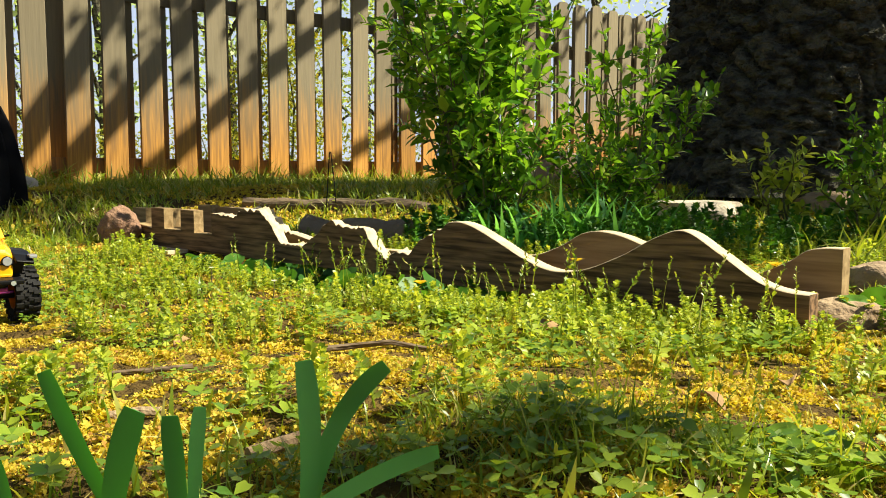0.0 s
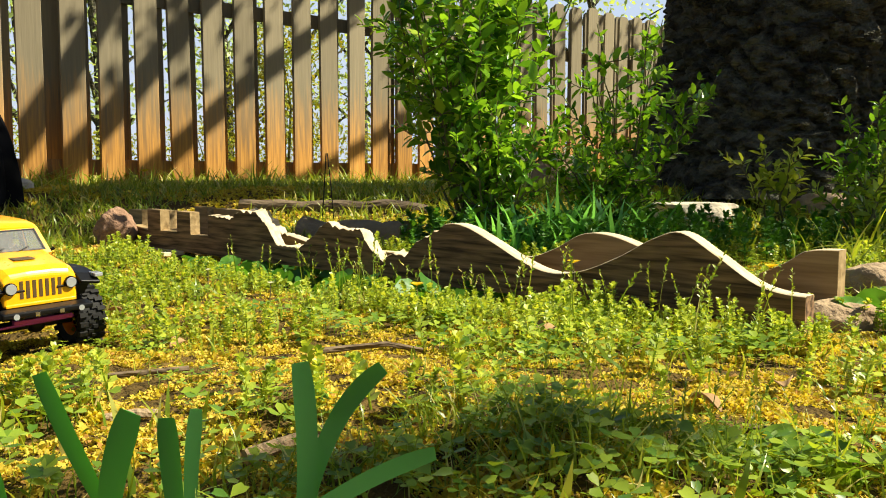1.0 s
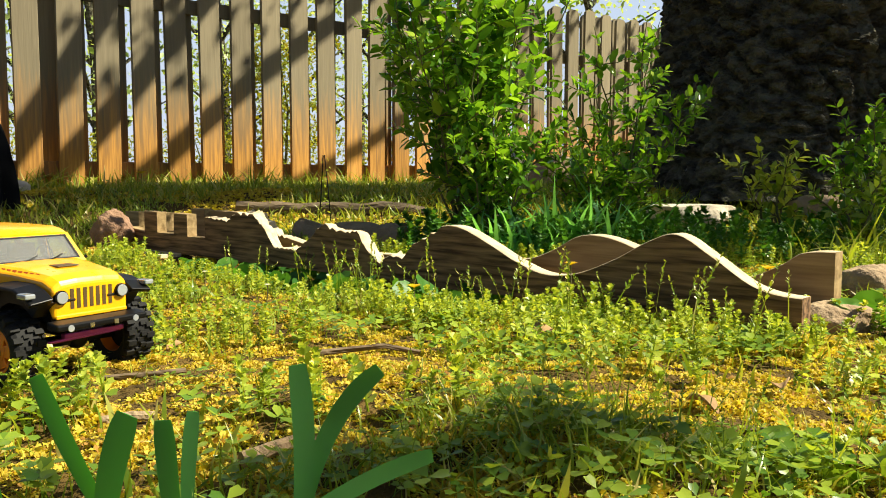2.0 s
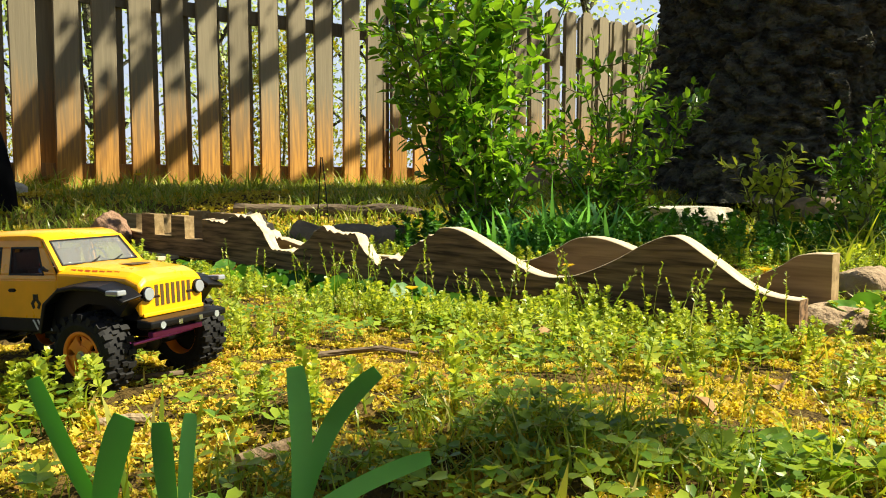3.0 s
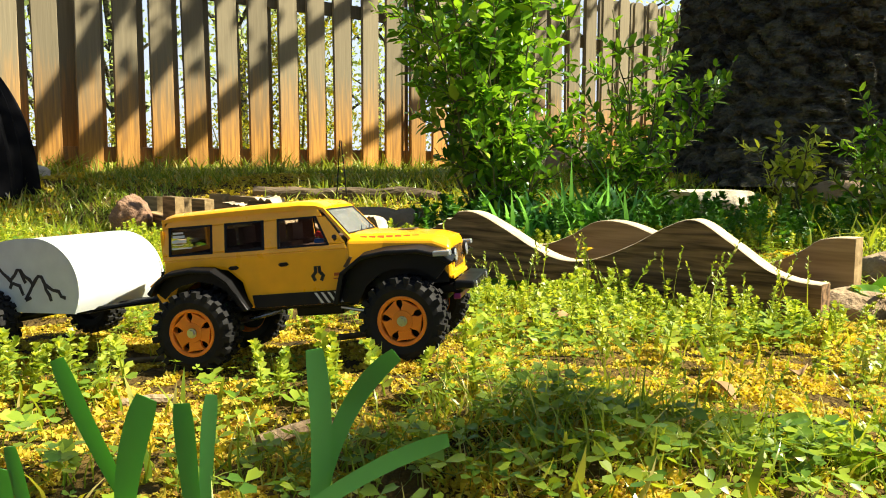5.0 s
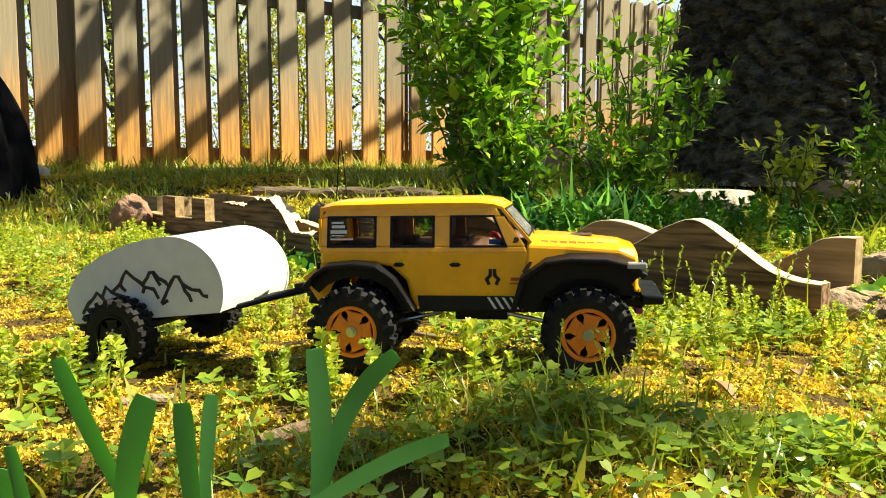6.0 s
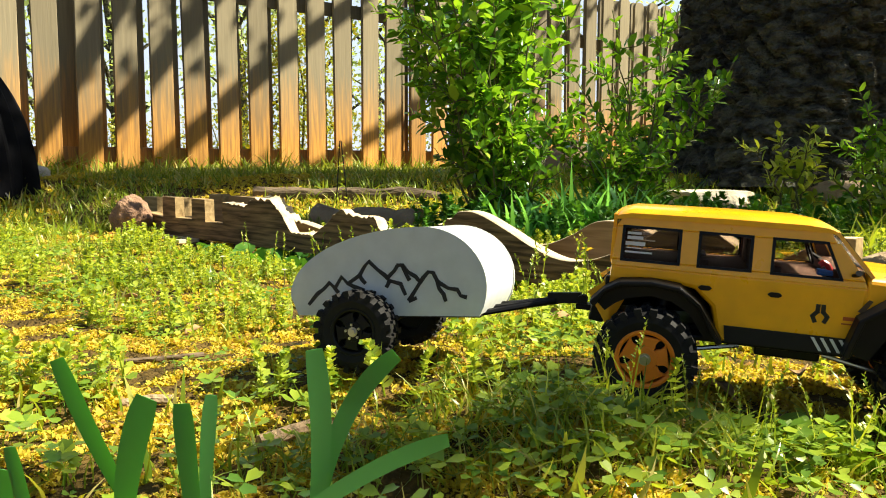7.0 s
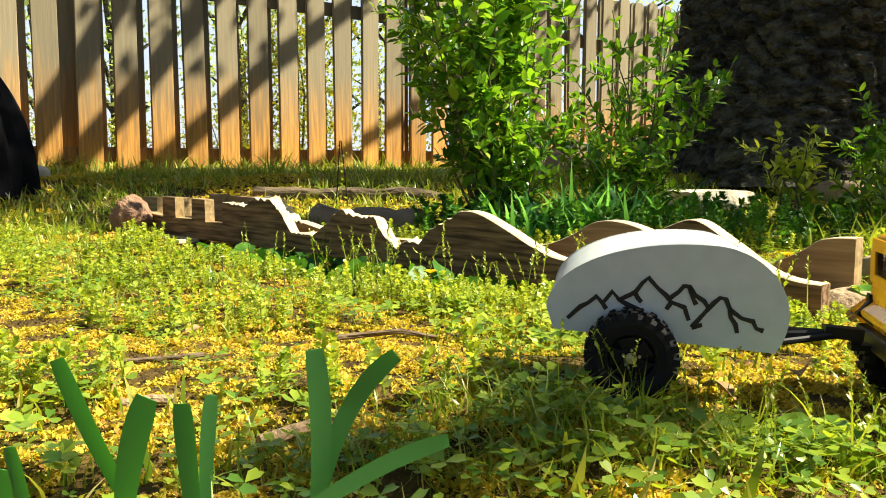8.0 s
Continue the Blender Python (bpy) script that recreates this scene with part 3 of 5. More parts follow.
def wheel(parent, rim_material, name, where, radius, width, outer):
    """Knobbly tyre, five-slot rim and hub nut. outer: -1 or 1, the side that shows."""
    hub = new(name)
    hub.parent = parent
    hub.matrix_basis = Matrix.Translation(where)
    w, r = width / 2, radius * 0.93
    bm = bmesh.new()
    lathe(bm, [(radius * 0.56, -w * 0.82), (radius * 0.74, -w), (r * 0.93, -w * 0.93), (r, -w * 0.66), (r, w * 0.66), (r * 0.93, w * 0.93), (radius * 0.74, w), (radius * 0.56, w * 0.82)], 40)
    for k in range(20):
        a = k * math.tau / 20
        for row, (y0, y1, shift, q0, q1) in enumerate(((-w * 1.04, -w * 0.42, 0.0, 0.88, 1.0), (w * 0.42, w * 1.04, 0.16, 0.88, 1.0), (-w * 0.36, w * 0.02, 0.08, 0.92, 1.0), (-w * 0.02, w * 0.36, 0.22, 0.92, 1.0))):
            span = 0.085 if row < 2 else 0.06
            quad = [(radius * q * math.cos(a + shift + s), radius * q * math.sin(a + shift + s)) for q, s in ((q0, -span), (q1, -span * 0.8), (q1, span * 0.8), (q0, span))]
            prism(bm, quad, y0, y1)
        for side in (-1, 1):
            quad = [(radius * q * math.cos(a + s), radius * q * math.sin(a + s)) for q, s in ((0.80, -0.05), (0.93, -0.07), (0.93, 0.05), (0.80, 0.03))]
            prism(bm, quad, side * w * 0.9, side * w * 1.03)
    part("tyre", bm, RUBBER, hub, "knobbly black rubber tyre")
    ri, face = radius * 0.58, outer * w * 0.80
    bm = bmesh.new()
    lathe(bm, [(ri * 0.84, face), (ri * 0.90, face + outer * 0.0008), (ri, face + outer * 0.0008), (ri, -face), (ri * 0.93, -face), (ri * 0.84, face - outer * 0.004)], 40)
    disc(bm, 0, face - outer * 0.003, face - outer * 0.0002, 0, ri * 0.42, 24)
    for k in range(5):
        a = k * math.tau / 5 + 0.3
        q = [(q * math.cos(a + s), q * math.sin(a + s)) for q, s in ((ri * 0.36, -0.60), (ri * 0.50, -0.57), (ri * 0.64, -0.44), (ri * 0.76, -0.46), (ri * 0.90, -0.57), (ri * 0.90, 0.57), (ri * 0.76, 0.46), (ri * 0.64, 0.44), (ri * 0.50, 0.57), (ri * 0.36, 0.60))]
        prism(bm, q, face - outer * 0.003, face - outer * 0.0006)
    part("rim", bm, rim_material, hub, "orange five-slot rim" if rim_material is ORANGE else "black five-slot rim", bevel=0.0004)
    # black disc added behind the rim so that its slots look dark
    bm = bmesh.new()
    disc(bm, 0, face - outer * 0.008, face - outer * 0.0065, 0, ri * 0.92, 24)
    part("slot_backing", bm, BLACK, hub)
    bm = bmesh.new()
    disc(bm, 0, face - outer * 0.001, face + outer * 0.0022, 0, radius * 0.085, 6)
    disc(bm, 0, face, face + outer * 0.0008, 0, radius * 0.12, 16)
    if rim_material is BLACK:
        for k in range(5):
            a = k * math.tau / 5
            disc(bm, ri * 0.30 * math.cos(a), face - outer * 0.001, face + outer * 0.001, ri * 0.30 * math.sin(a), radius * 0.035, 6)
    part("hub_nut", bm, STEEL, hub, "steel hub nut")
    return hub


def pane_wall(bm, spans, low, high, base, top, half, lean, t):
    """A leaning side wall with window openings: spans of (x0, x1) are open between low and high."""
    def at(x, z, inner):
        y = half - lean * (z - base) / (top - base)
        return (x, math.copysign(abs(y) - (t if inner else 0), y), z)

    def slab(x0, x1, z0, z1, s0=0.0, s1=0.0):
        q = [(x0, z0), (x1, z0), (x1 + s1, z1), (x0 + s0, z1)]
        hexa(bm, [at(x, z, False) for x, z in q], [at(x, z, True) for x, z in q])
    return slab


def toy_car():
    car = tagged(new("toy_car"), "yellow toy off-road car with orange rims and knobbly tyres", "toy car")
    # lower tub with wheel arches
    rear, front = arch(-0.067, 0.034, 0.064, 0.038), arch(0.067, 0.035, 0.066, 0.038)
    bm = bmesh.new()
    tub = [(-0.0895, 0.0455)] + [(-0.0885, 0.0728)] + [(0.034, 0.073)] + [(0.034, 0.038)] + [(-0.033, 0.038)] + [(x, z) for x, z in reversed(rear[1:-1])]
    prism(bm, tub, -0.0362, 0.0362)
    body = part("body", bm, YELLOW, car, "glossy yellow body shell", bevel=0.0022)
    # hood and front clip
    bm = bmesh.new()
    secs = [(0.033, 0.0362, 0.076, 0.0795, 0.056), (0.055, 0.0315, 0.0745, 0.0785, 0.066), (0.085, 0.0285, 0.072, 0.0752, 0.063), (0.0935, 0.0275, 0.068, 0.0722, 0.048), (0.0955, 0.0268, 0.066, 0.0695, 0.047)]
    rings = []
    for x, h, shoulder, top, low in secs:
        rings.append([bm.verts.new(p) for p in ((x, -h, low), (x, -h, shoulder), (x, -h * 0.80, top), (x, -h * 0.35, top + 0.001), (x, h * 0.35, top + 0.001), (x, h * 0.80, top), (x, h, shoulder), (x, h, low))])
    for a, b in zip(rings, rings[1:]):
        for k in range(8):
            bm.faces.new((a[k], a[(k + 1) % 8], b[(k + 1) % 8], b[k]))
    bm.faces.new(rings[0])
    bm.faces.new(list(reversed(rings[-1])))
    part("hood", bm, YELLOW, car, bevel=0.0016)
    # cabin walls with open windows
    lo, hi, base, top = 0.0750, 0.0920, 0.0725, 0.0985
    for side in (-1, 1):
        bm = bmesh.new()
        slab = pane_wall(bm, (), lo, hi, base, top, side * 0.0362, side * 0.0048, 0.0014)
        slab(-0.0885, 0.0335, base - 0.001, lo, 0, 0.0015 - 0.003)
        slab(-0.0875, 0.0185, hi, top, 0.004, -0.004)
        for x0, x1, s0, s1 in ((-0.0885, -0.0835, 0.001, 0.0), (-0.055, -0.0455, 0.0, 0.0), (-0.0205, -0.0105, 0.0, 0.0), (0.0215, 0.0325, -0.007, -0.0125)):
            slab(x0, x1, lo, hi, s0, s1)
        part("cabin_wall", bm, YELLOW, car, bevel=0.0006)
        for x0, x1, s1 in ((-0.0835, -0.055, 0.0), (-0.0455, -0.0205, 0.0), (-0.0105, 0.0215, -0.0075)):
            bm = bmesh.new()
            slab = pane_wall(bm, (), lo, hi, base, top, side * 0.0364, side * 0.0048, 0.0006)
            e = 0.0007
            slab(x0 - e, x1 + e, lo - e, lo + 0.0006, 0, -0.0004)
            slab(x0 - e + 0, x1 + s1 + e, hi - 0.0006, hi + e, 0, 0)
            slab(x0 - e, x0 + 0.0008, lo, hi, 0, 0)
            slab(x1 - 0.0008, x1 + e, lo, hi, s1, s1)
            frame_ob = part("window_frame", bm, BLACK, car)
            bm = bmesh.new()
            slab = pane_wall(bm, (), lo, hi, base, top, side * 0.0356, side * 0.0048, 0.0004)
            slab(x0, x1, lo, hi, 0, s1)
            pane = part("window_pane", bm, WINDOW, frame_ob, "smoked window")
            pane.visible_shadow = False
        # maker's marks on the rear quarter pane, as bars
        for zz, x0, x1, h in ((0.0888, -0.0815, -0.0745, 0.0012), (0.0865, -0.0815, -0.0735, 0.0016), (0.0835, -0.0822, -0.0722, 0.0019), (0.0813, -0.0815, -0.074, 0.0005), (0.0792, -0.0822, -0.0685, 0.0009)):
            bm = bmesh.new()
            slab = pane_wall(bm, (), lo, hi, base, top, side * 0.0361, side * 0.0048, 0.0003)
            slab(x0, x1, zz - h / 2, zz + h / 2)
            part("decal", bm, WHITE_INK, car)
    # dim-coloured inner skins added over the yellow walls, and arch liners
    for side in (-1, 1):
        bm = bmesh.new()
        slab = pane_wall(bm, (), lo, hi, base, top, side * 0.0346, side * 0.0048, 0.0006)
        slab(-0.0870, 0.030, base + 0.001, lo)
        slab(-0.0862, 0.0165, hi, top - 0.0025)
        for x0, x1, s1 in ((-0.0868, -0.0835, 0.0), (-0.055, -0.0455, 0.0), (-0.0205, -0.0105, 0.0), (0.0225, 0.0300, -0.010)):
            slab(x0, x1, lo, hi, -0.007 if s1 else 0, s1)
        part("inner_skin", bm, CABIN_TONE, car)
        bm = bmesh.new()
        box(bm, 0.036, 0.093, side * 0.0245, side * 0.0275, 0.046, 0.0655)
        part("arch_liner", bm, BLACK, car)
    bm = bmesh.new()
    box(bm, -0.085, 0.012, -0.0305, 0.0305, 0.0945, 0.0955)
    part("roof_inner_skin", bm, CABIN_TONE, car)
    # roof
    bm = bmesh.new()
    rings = []
    for x, h, low, up in ((-0.0885, 0.0315, 0.0955, 0.0965), (-0.0865, 0.0322, 0.0955, 0.0995), (-0.080, 0.0325, 0.0965, 0.1012), (-0.03, 0.0325, 0.097, 0.1022), (0.004, 0.0322, 0.097, 0.1022), (0.014, 0.0318, 0.0968, 0.1008), (0.0195, 0.0312, 0.0958, 0.0978)):
        rings.append([bm.verts.new(p) for p in ((x, -h, low), (x, -h, low + (up - low) * 0.55), (x, -h * 0.90, up), (x, 0, up + 0.0006), (x, h * 0.90, up), (x, h, low + (up - low) * 0.55), (x, h, low), (x, 0, low))])
    for a, b in zip(rings, rings[1:]):
        for k in range(8):
            bm.faces.new((a[k], a[(k + 1) % 8], b[(k + 1) % 8], b[k]))
    bm.faces.new(rings[0])
    bm.faces.new(list(reversed(rings[-1])))
    part("roof", bm, YELLOW, car, smooth=True)
    # windscreen with frame
    def screen(y0, y1, s0, s1, t):
        def at(y, s, d):
            return (0.0355 - 0.0165 * s + d, y * (1 - 0.10 * s), 0.0782 + 0.0192 * s + d * 0.8)
        q = [(y0, s0), (y1, s0), (y1, s1), (y0, s1)]
        return [at(y, s, 0) for y, s in q], [at(y, s, -t) for y, s in q]
    bm = bmesh.new()
    for y0, y1, s0, s1 in ((-0.0352, 0.0352, -0.04, 0.10), (-0.0352, 0.0352, 0.93, 1.02), (-0.0352, -0.0315, 0.09, 0.94), (0.0315, 0.0352, 0.09, 0.94)):
        hexa(bm, *screen(y0, y1, s0, s1, 0.0014))
    surround = part("windscreen_frame", bm, YELLOW, car)
    bm = bmesh.new()
    hexa(bm, *screen(-0.0315, 0.0315, 0.1, 0.93, 0.0005))
    pane = part("windscreen", bm, WINDSCREEN, car, "windscreen, slightly milky in place of reflections")
    pane.visible_shadow = False
    bm = bmesh.new()
    for y0, y1, s0, s1 in ((-0.0318, 0.0318, 0.09, 0.125), (-0.0318, 0.0318, 0.905, 0.94), (-0.0318, -0.0305, 0.09, 0.94), (0.0305, 0.0318, 0.09, 0.94)):
        a, b = screen(y0, y1, s0, s1, 0.0009)
        hexa(bm, [(x + 0.0004, y, z + 0.0003) for x, y, z in a], b)
    part("windscreen_seal", bm, BLACK, car)
    # tailgate
    bm = bmesh.new()
    for y0, y1, z0, z1 in ((-0.0345, 0.0345, 0.073, 0.0775), (-0.031, 0.031, 0.091, 0.098), (-0.0345, -0.026, 0.0775, 0.091), (0.026, 0.0345, 0.0775, 0.091)):
        box(bm, -0.0893, -0.0875, y0, y1, z0, z1)
    part("tailgate", bm, YELLOW, car)
    bm = bmesh.new()
    box(bm, -0.0888, -0.0884, -0.026, 0.026, 0.0775, 0.091)
    part("rear_window", bm, WINDOW, car).visible_shadow = False
    # inside
    bm = bmesh.new()
    box(bm, -0.086, 0.032, -0.0345, 0.0345, 0.0735, 0.0745)
    for y in (-0.016, 0.016):
        for x in (-0.012, -0.047):
            box(bm, x - 0.008, x - 0.004, y - 0.010, y + 0.010, 0.0745, 0.0885)
            box(bm, x - 0.008, x + 0.007, y - 0.010, y + 0.010, 0.0745, 0.0775)
    box(bm, 0.018, 0.032, -0.0325, 0.0325, 0.0745, 0.0795)
    part("interior", bm, CABIN_TONE, car, bevel=0.001)
    bm = bmesh.new()
    ring = [(0.0135 - 0.0022 * math.sin(k * math.tau / 20), 0.016 + 0.0062 * math.cos(k * math.tau / 20), 0.0825 + 0.0058 * math.sin(k * math.tau / 20)) for k in range(21)]
    tube(bm, ring, [0.0007] * 21, 6)
    tube(bm, [(0.0135, 0.016, 0.0825), (0.020, 0.016, 0.079)], [0.001, 0.001], 6)
    part("steering_wheel", bm, BLACK, car)
    bm = bmesh.new()
    tube(bm, [(0.012 + 0.0016 * k, -0.029, 0.0785 + 0.0035 * math.sin(k * 0.8 + 0.6)) for k in range(5)], [0.0016] * 5, 8)
    part("wire", bm, RED, car, "red lead behind the front window", True)
    bm = bmesh.new()
    box(bm, 0.011, 0.0185, -0.031, -0.026, 0.0757, 0.0785)
    part("plug", bm, BLUE, car, "blue plug behind the front window", bevel=0.0006)
    # wheel arch flares
    for side in (-1, 1):
        for cx, half, top_z, foot in ((-0.067, 0.037, 0.0655, 0.040), (0.066, 0.039, 0.0675, 0.040)):
            bm = bmesh.new()
            pts = [(-0.0945, 0.052), (-0.0905, 0.0595), (-0.083, 0.064), (-0.067, 0.0655), (-0.053, 0.064), (-0.0425, 0.056), (-0.0335, 0.0395)] if cx < 0 else [(0.027, 0.040), (0.0325, 0.0585), (0.0435, 0.0665), (0.058, 0.0685), (0.078, 0.068), (0.0895, 0.065), (0.0965, 0.0595)]
            up = [(x + (0.003 if x > cx else -0.003) * (1 if abs(x - cx) > half * 0.7 else 0), z + (0.0026 if abs(x - cx) < half * 0.8 else 0.001)) for x, z in pts]
            y0, y1 = side * 0.029, side * 0.0448
            for i in range(len(pts) - 1):
                q = [pts[i], pts[i + 1], up[i + 1], up[i]]
                drop = 0.0022
                hexa(bm, [(x, y0, z) for x, z in q], [(x, y1, z - drop) for x, z in q])
            bmesh.ops.remove_doubles(bm, verts=bm.verts, dist=0.0001)
            well = bmesh.new()
            ring = []
            for x, z in pts:
                d = Vector((x - cx, z - 0.027))
                d = d.normalized() * 0.0305
                ring.append((cx + d.x, 0.027 + d.y))
            for i in range(len(pts) - 1):
                q = [pts[i], pts[i + 1], ring[i + 1], ring[i]]
                hexa(well, [(x, side * 0.012, z) for x, z in q], [(x, side * 0.0368, z) for x, z in q])
            bmesh.ops.remove_doubles(well, verts=well.verts, dist=0.0001)
            part("wheel_well", well, BLACK, car, "matt black wheel well")
            flare = part("fender_flare", bm, BLACK, car, "matt black fender flare", bevel=0.0008)
            if cx > 0:
                bm = bmesh.new()
                box(bm, 0.088, 0.0985, side * 0.0405, side * 0.0475, 0.0635, 0.0668)
                part("side_light", bm, LENS, flare, "clear side light", bevel=0.0008)
    # lamps and grille
    for side in (-1, 1):
        lamp = new("headlight")
        lamp.parent = car
        bm = bmesh.new()
        y = side * 0.0222
        hexa(bm, [(0.0972, y + 0.0047 * math.cos(k * math.tau / 24), 0.0618 + 0.0047 * math.sin(k * math.tau / 24)) for k in range(24)], [(0.094, y + 0.0047 * math.cos(k * math.tau / 24), 0.0618 + 0.0047 * math.sin(k * math.tau / 24)) for k in range(24)])
        part("bezel", bm, BLACK, lamp)
        bm = bmesh.new()
        hexa(bm, [(0.0982, y + 0.0039 * math.cos(k * math.tau / 24), 0.0618 + 0.0039 * math.sin(k * math.tau / 24)) for k in range(24)], [(0.0974, y + 0.0041 * math.cos(k * math.tau / 24), 0.0618 + 0.0041 * math.sin(k * math.tau / 24)) for k in range(24)])
        part("lens", bm, LENS, lamp, "clear round lens", bevel=0.0003)
        bm = bmesh.new()
        box(bm, -0.0906, -0.0885, side * 0.0305, side * 0.0368, 0.0565, 0.0655)
        tail = part("tail_light", bm, BLACK, car, bevel=0.0006)
        bm = bmesh.new()
        box(bm, -0.0912, -0.0907, side * 0.0317, side * 0.0357, 0.0585, 0.0635)
        part("lens", bm, TAIL, tail, "dark red lens")
    for k in range(7):
        y = (k - 3) * 0.0047
        bm = bmesh.new()
        hexa(bm, [(0.0958, y - 0.0013, 0.0535), (0.0958, y + 0.0013, 0.0535), (0.0958, y + 0.0013, 0.0668), (0.0958, y - 0.0013, 0.0668)],
             [(0.0945, y - 0.0013, 0.0535), (0.0945, y + 0.0013, 0.0535), (0.0945, y + 0.0013, 0.0668), (0.0945, y - 0.0013, 0.0668)])
        part("grille_slot", bm, DECAL, car)
    bm = bmesh.new()
    box(bm, 0.0953, 0.0966, -0.0262, 0.0262, 0.0475, 0.0500)
    part("grille_lip", bm, YELLOW, car, bevel=0.0005)
    # bumpers
    bm = bmesh.new()
    prism(bm, [(0.097, 0.0415), (0.109, 0.0418), (0.1095, 0.0462), (0.097, 0.0475)], -0.0335, 0.0335)
    box(bm, 0.085, 0.1, -0.02, -0.014, 0.038, 0.044)
    box(bm, 0.085, 0.1, 0.014, 0.02, 0.038, 0.044)
    bumper = part("front_bumper", bm, BLACK, car, "dull black bumper with round lamps", bevel=0.0012)
    for y in (-0.024, 0.024):
        bm = bmesh.new()
        hexa(bm, [(0.1097, y + 0.0022 * math.cos(k * 0.3927), 0.0433 + 0.0022 * math.sin(k * 0.3927)) for k in range(16)], [(0.1088, y + 0.0022 * math.cos(k * 0.3927), 0.0433 + 0.0022 * math.sin(k * 0.3927)) for k in range(16)])
        part("fog_lamp", bm, LENS, bumper, "small clear lamp")
    for y in (-0.009, 0.009):
        bm = bmesh.new()
        box(bm, 0.1088, 0.1096, y - 0.0016, y + 0.0016, 0.0418, 0.0448)
        part("slot", bm, STEEL, bumper)
    bm = bmesh.new()
    prism(bm, [(-0.0985, 0.0405), (-0.0905, 0.0395), (-0.0885, 0.049), (-0.097, 0.049)], -0.031, 0.031)
    rear_bumper = part("rear_bumper", bm, BLACK, car, bevel=0.001)
    bm = bmesh.new()
    box(bm, -0.108, -0.097, -0.0045, 0.0045, 0.0405, 0.0435)
    disc(bm, -0.105, -0.003, 0.003, 0.0455, 0.003, 12)
    part("hitch", bm, BLACK, rear_bumper)
    # side trim
    for side in (-1, 1):
        bm = bmesh.new()
        y0, y1 = side * 0.0362, side * 0.0372
        prism(bm, [(-0.0292, 0.0385), (0.030, 0.0385), (0.0325, 0.0465), (-0.0302, 0.0465)], y0, y1)
        part("sill_panel", bm, INSIDE, car, "dark sill panel")
        for k in range(4):
            bm = bmesh.new()
            x = 0.0145 + k * 0.0042
            prism(bm, [(x, 0.0392), (x + 0.0016, 0.0392), (x - 0.0026, 0.0458), (x - 0.0042, 0.0458)], y0, side * 0.0375)
            part("sill_stripe", bm, WHITE_INK, car)
        for x in (-0.041, -0.008):
            bm = bmesh.new()
            prism(bm, [(x - 0.0035, 0.0645), (x - 0.002, 0.0633), (x + 0.002, 0.0633), (x + 0.0035, 0.0645), (x + 0.002, 0.0657), (x - 0.002, 0.0657)], side * 0.036, side * 0.0374)
            part("door_handle", bm, BLACK, car, "small black door handle", bevel=0.0003)
        bm = bmesh.new()
        for m in (-1, 1):
            cx = 0.0135
            strip(bm, [(cx + m * 0.0012, 0.0614), (cx + m * 0.0013, 0.0584), (cx + m * 0.0034, 0.0561), (cx + m * 0.0022, 0.0536)], 0.0020, side * 0.0362, side * 0.0366)
        part("badge", bm, INK, car, "black two-pronged mark")
        bm = bmesh.new()
        strip(bm, [(0.0245, 0.0563), (0.030, 0.0563)], 0.0018, side * 0.0362, side * 0.0366)
        strip(bm, [(0.0235, 0.0537), (0.030, 0.0537)], 0.0007, side * 0.0362, side * 0.0366)
        part("decal", bm, DECAL_RED, car)
        bm = bmesh.new()
        prism(bm, [(0.0300, 0.0605), (0.0345, 0.0665), (0.0362, 0.066), (0.0325, 0.0595)], side * 0.034, side * 0.0368)
        part("vent", bm, DECAL, car)
        # lettering on the hood's flank, as bars
        for k in range(7):
            bm = bmesh.new()
            x = 0.041 + k * 0.0052
            t = (x - 0.033) / 0.052
            y = 0.0355 - 0.0075 * min(1, t * 1.3)
            z = 0.0752 - 0.003 * t
            hexa(bm, [(x, side * (y - 0.0012), z), (x + 0.0039, side * (y - 0.0018), z - 0.0002), (x + 0.0039, side * (y - 0.0040), z + 0.0022), (x, side * (y - 0.0034), z + 0.0024)],
                 [(x, side * (y - 0.0012), z + 0.0009), (x + 0.0039, side * (y - 0.0018), z + 0.0007), (x + 0.0039, side * (y - 0.0040), z + 0.0031), (x, side * (y - 0.0034), z + 0.0033)])
            part("lettering_bar", bm, DECAL_RED, car)
        bm = bmesh.new()
        tube(bm, [(0.026, side * 0.036, 0.0775), (0.0275, side * 0.0395, 0.0785), (0.0275, side * 0.041, 0.0795)], [0.0008, 0.0012, 0.0016], 8)
        part("mirror_stub", bm, BLACK, car)
    bm = bmesh.new()
    box(bm, 0.047, 0.070, -0.008, 0.008, 0.0786, 0.0792)
    part("hood_scoop", bm, DECAL, car, bevel=0.0003)
    for y in (-0.013, 0.006):
        bm = bmesh.new()
        tube(bm, [(0.0365, y, 0.0797), (0.0352, y + 0.006, 0.0815), (0.0338, y + 0.012, 0.0835)], [0.0004] * 3, 5)
        part("wiper", bm, BLACK, car)
    # running gear
    bm = bmesh.new()
    box(bm, -0.085, 0.09, -0.018, 0.018, 0.034, 0.042)
    box(bm, -0.085, 0.034, -0.034, 0.034, 0.0365, 0.0395)
    box(bm, -0.012, 0.020, -0.012, 0.012, 0.028, 0.036)
    part("chassis", bm, BLACK, car, bevel=0.001)
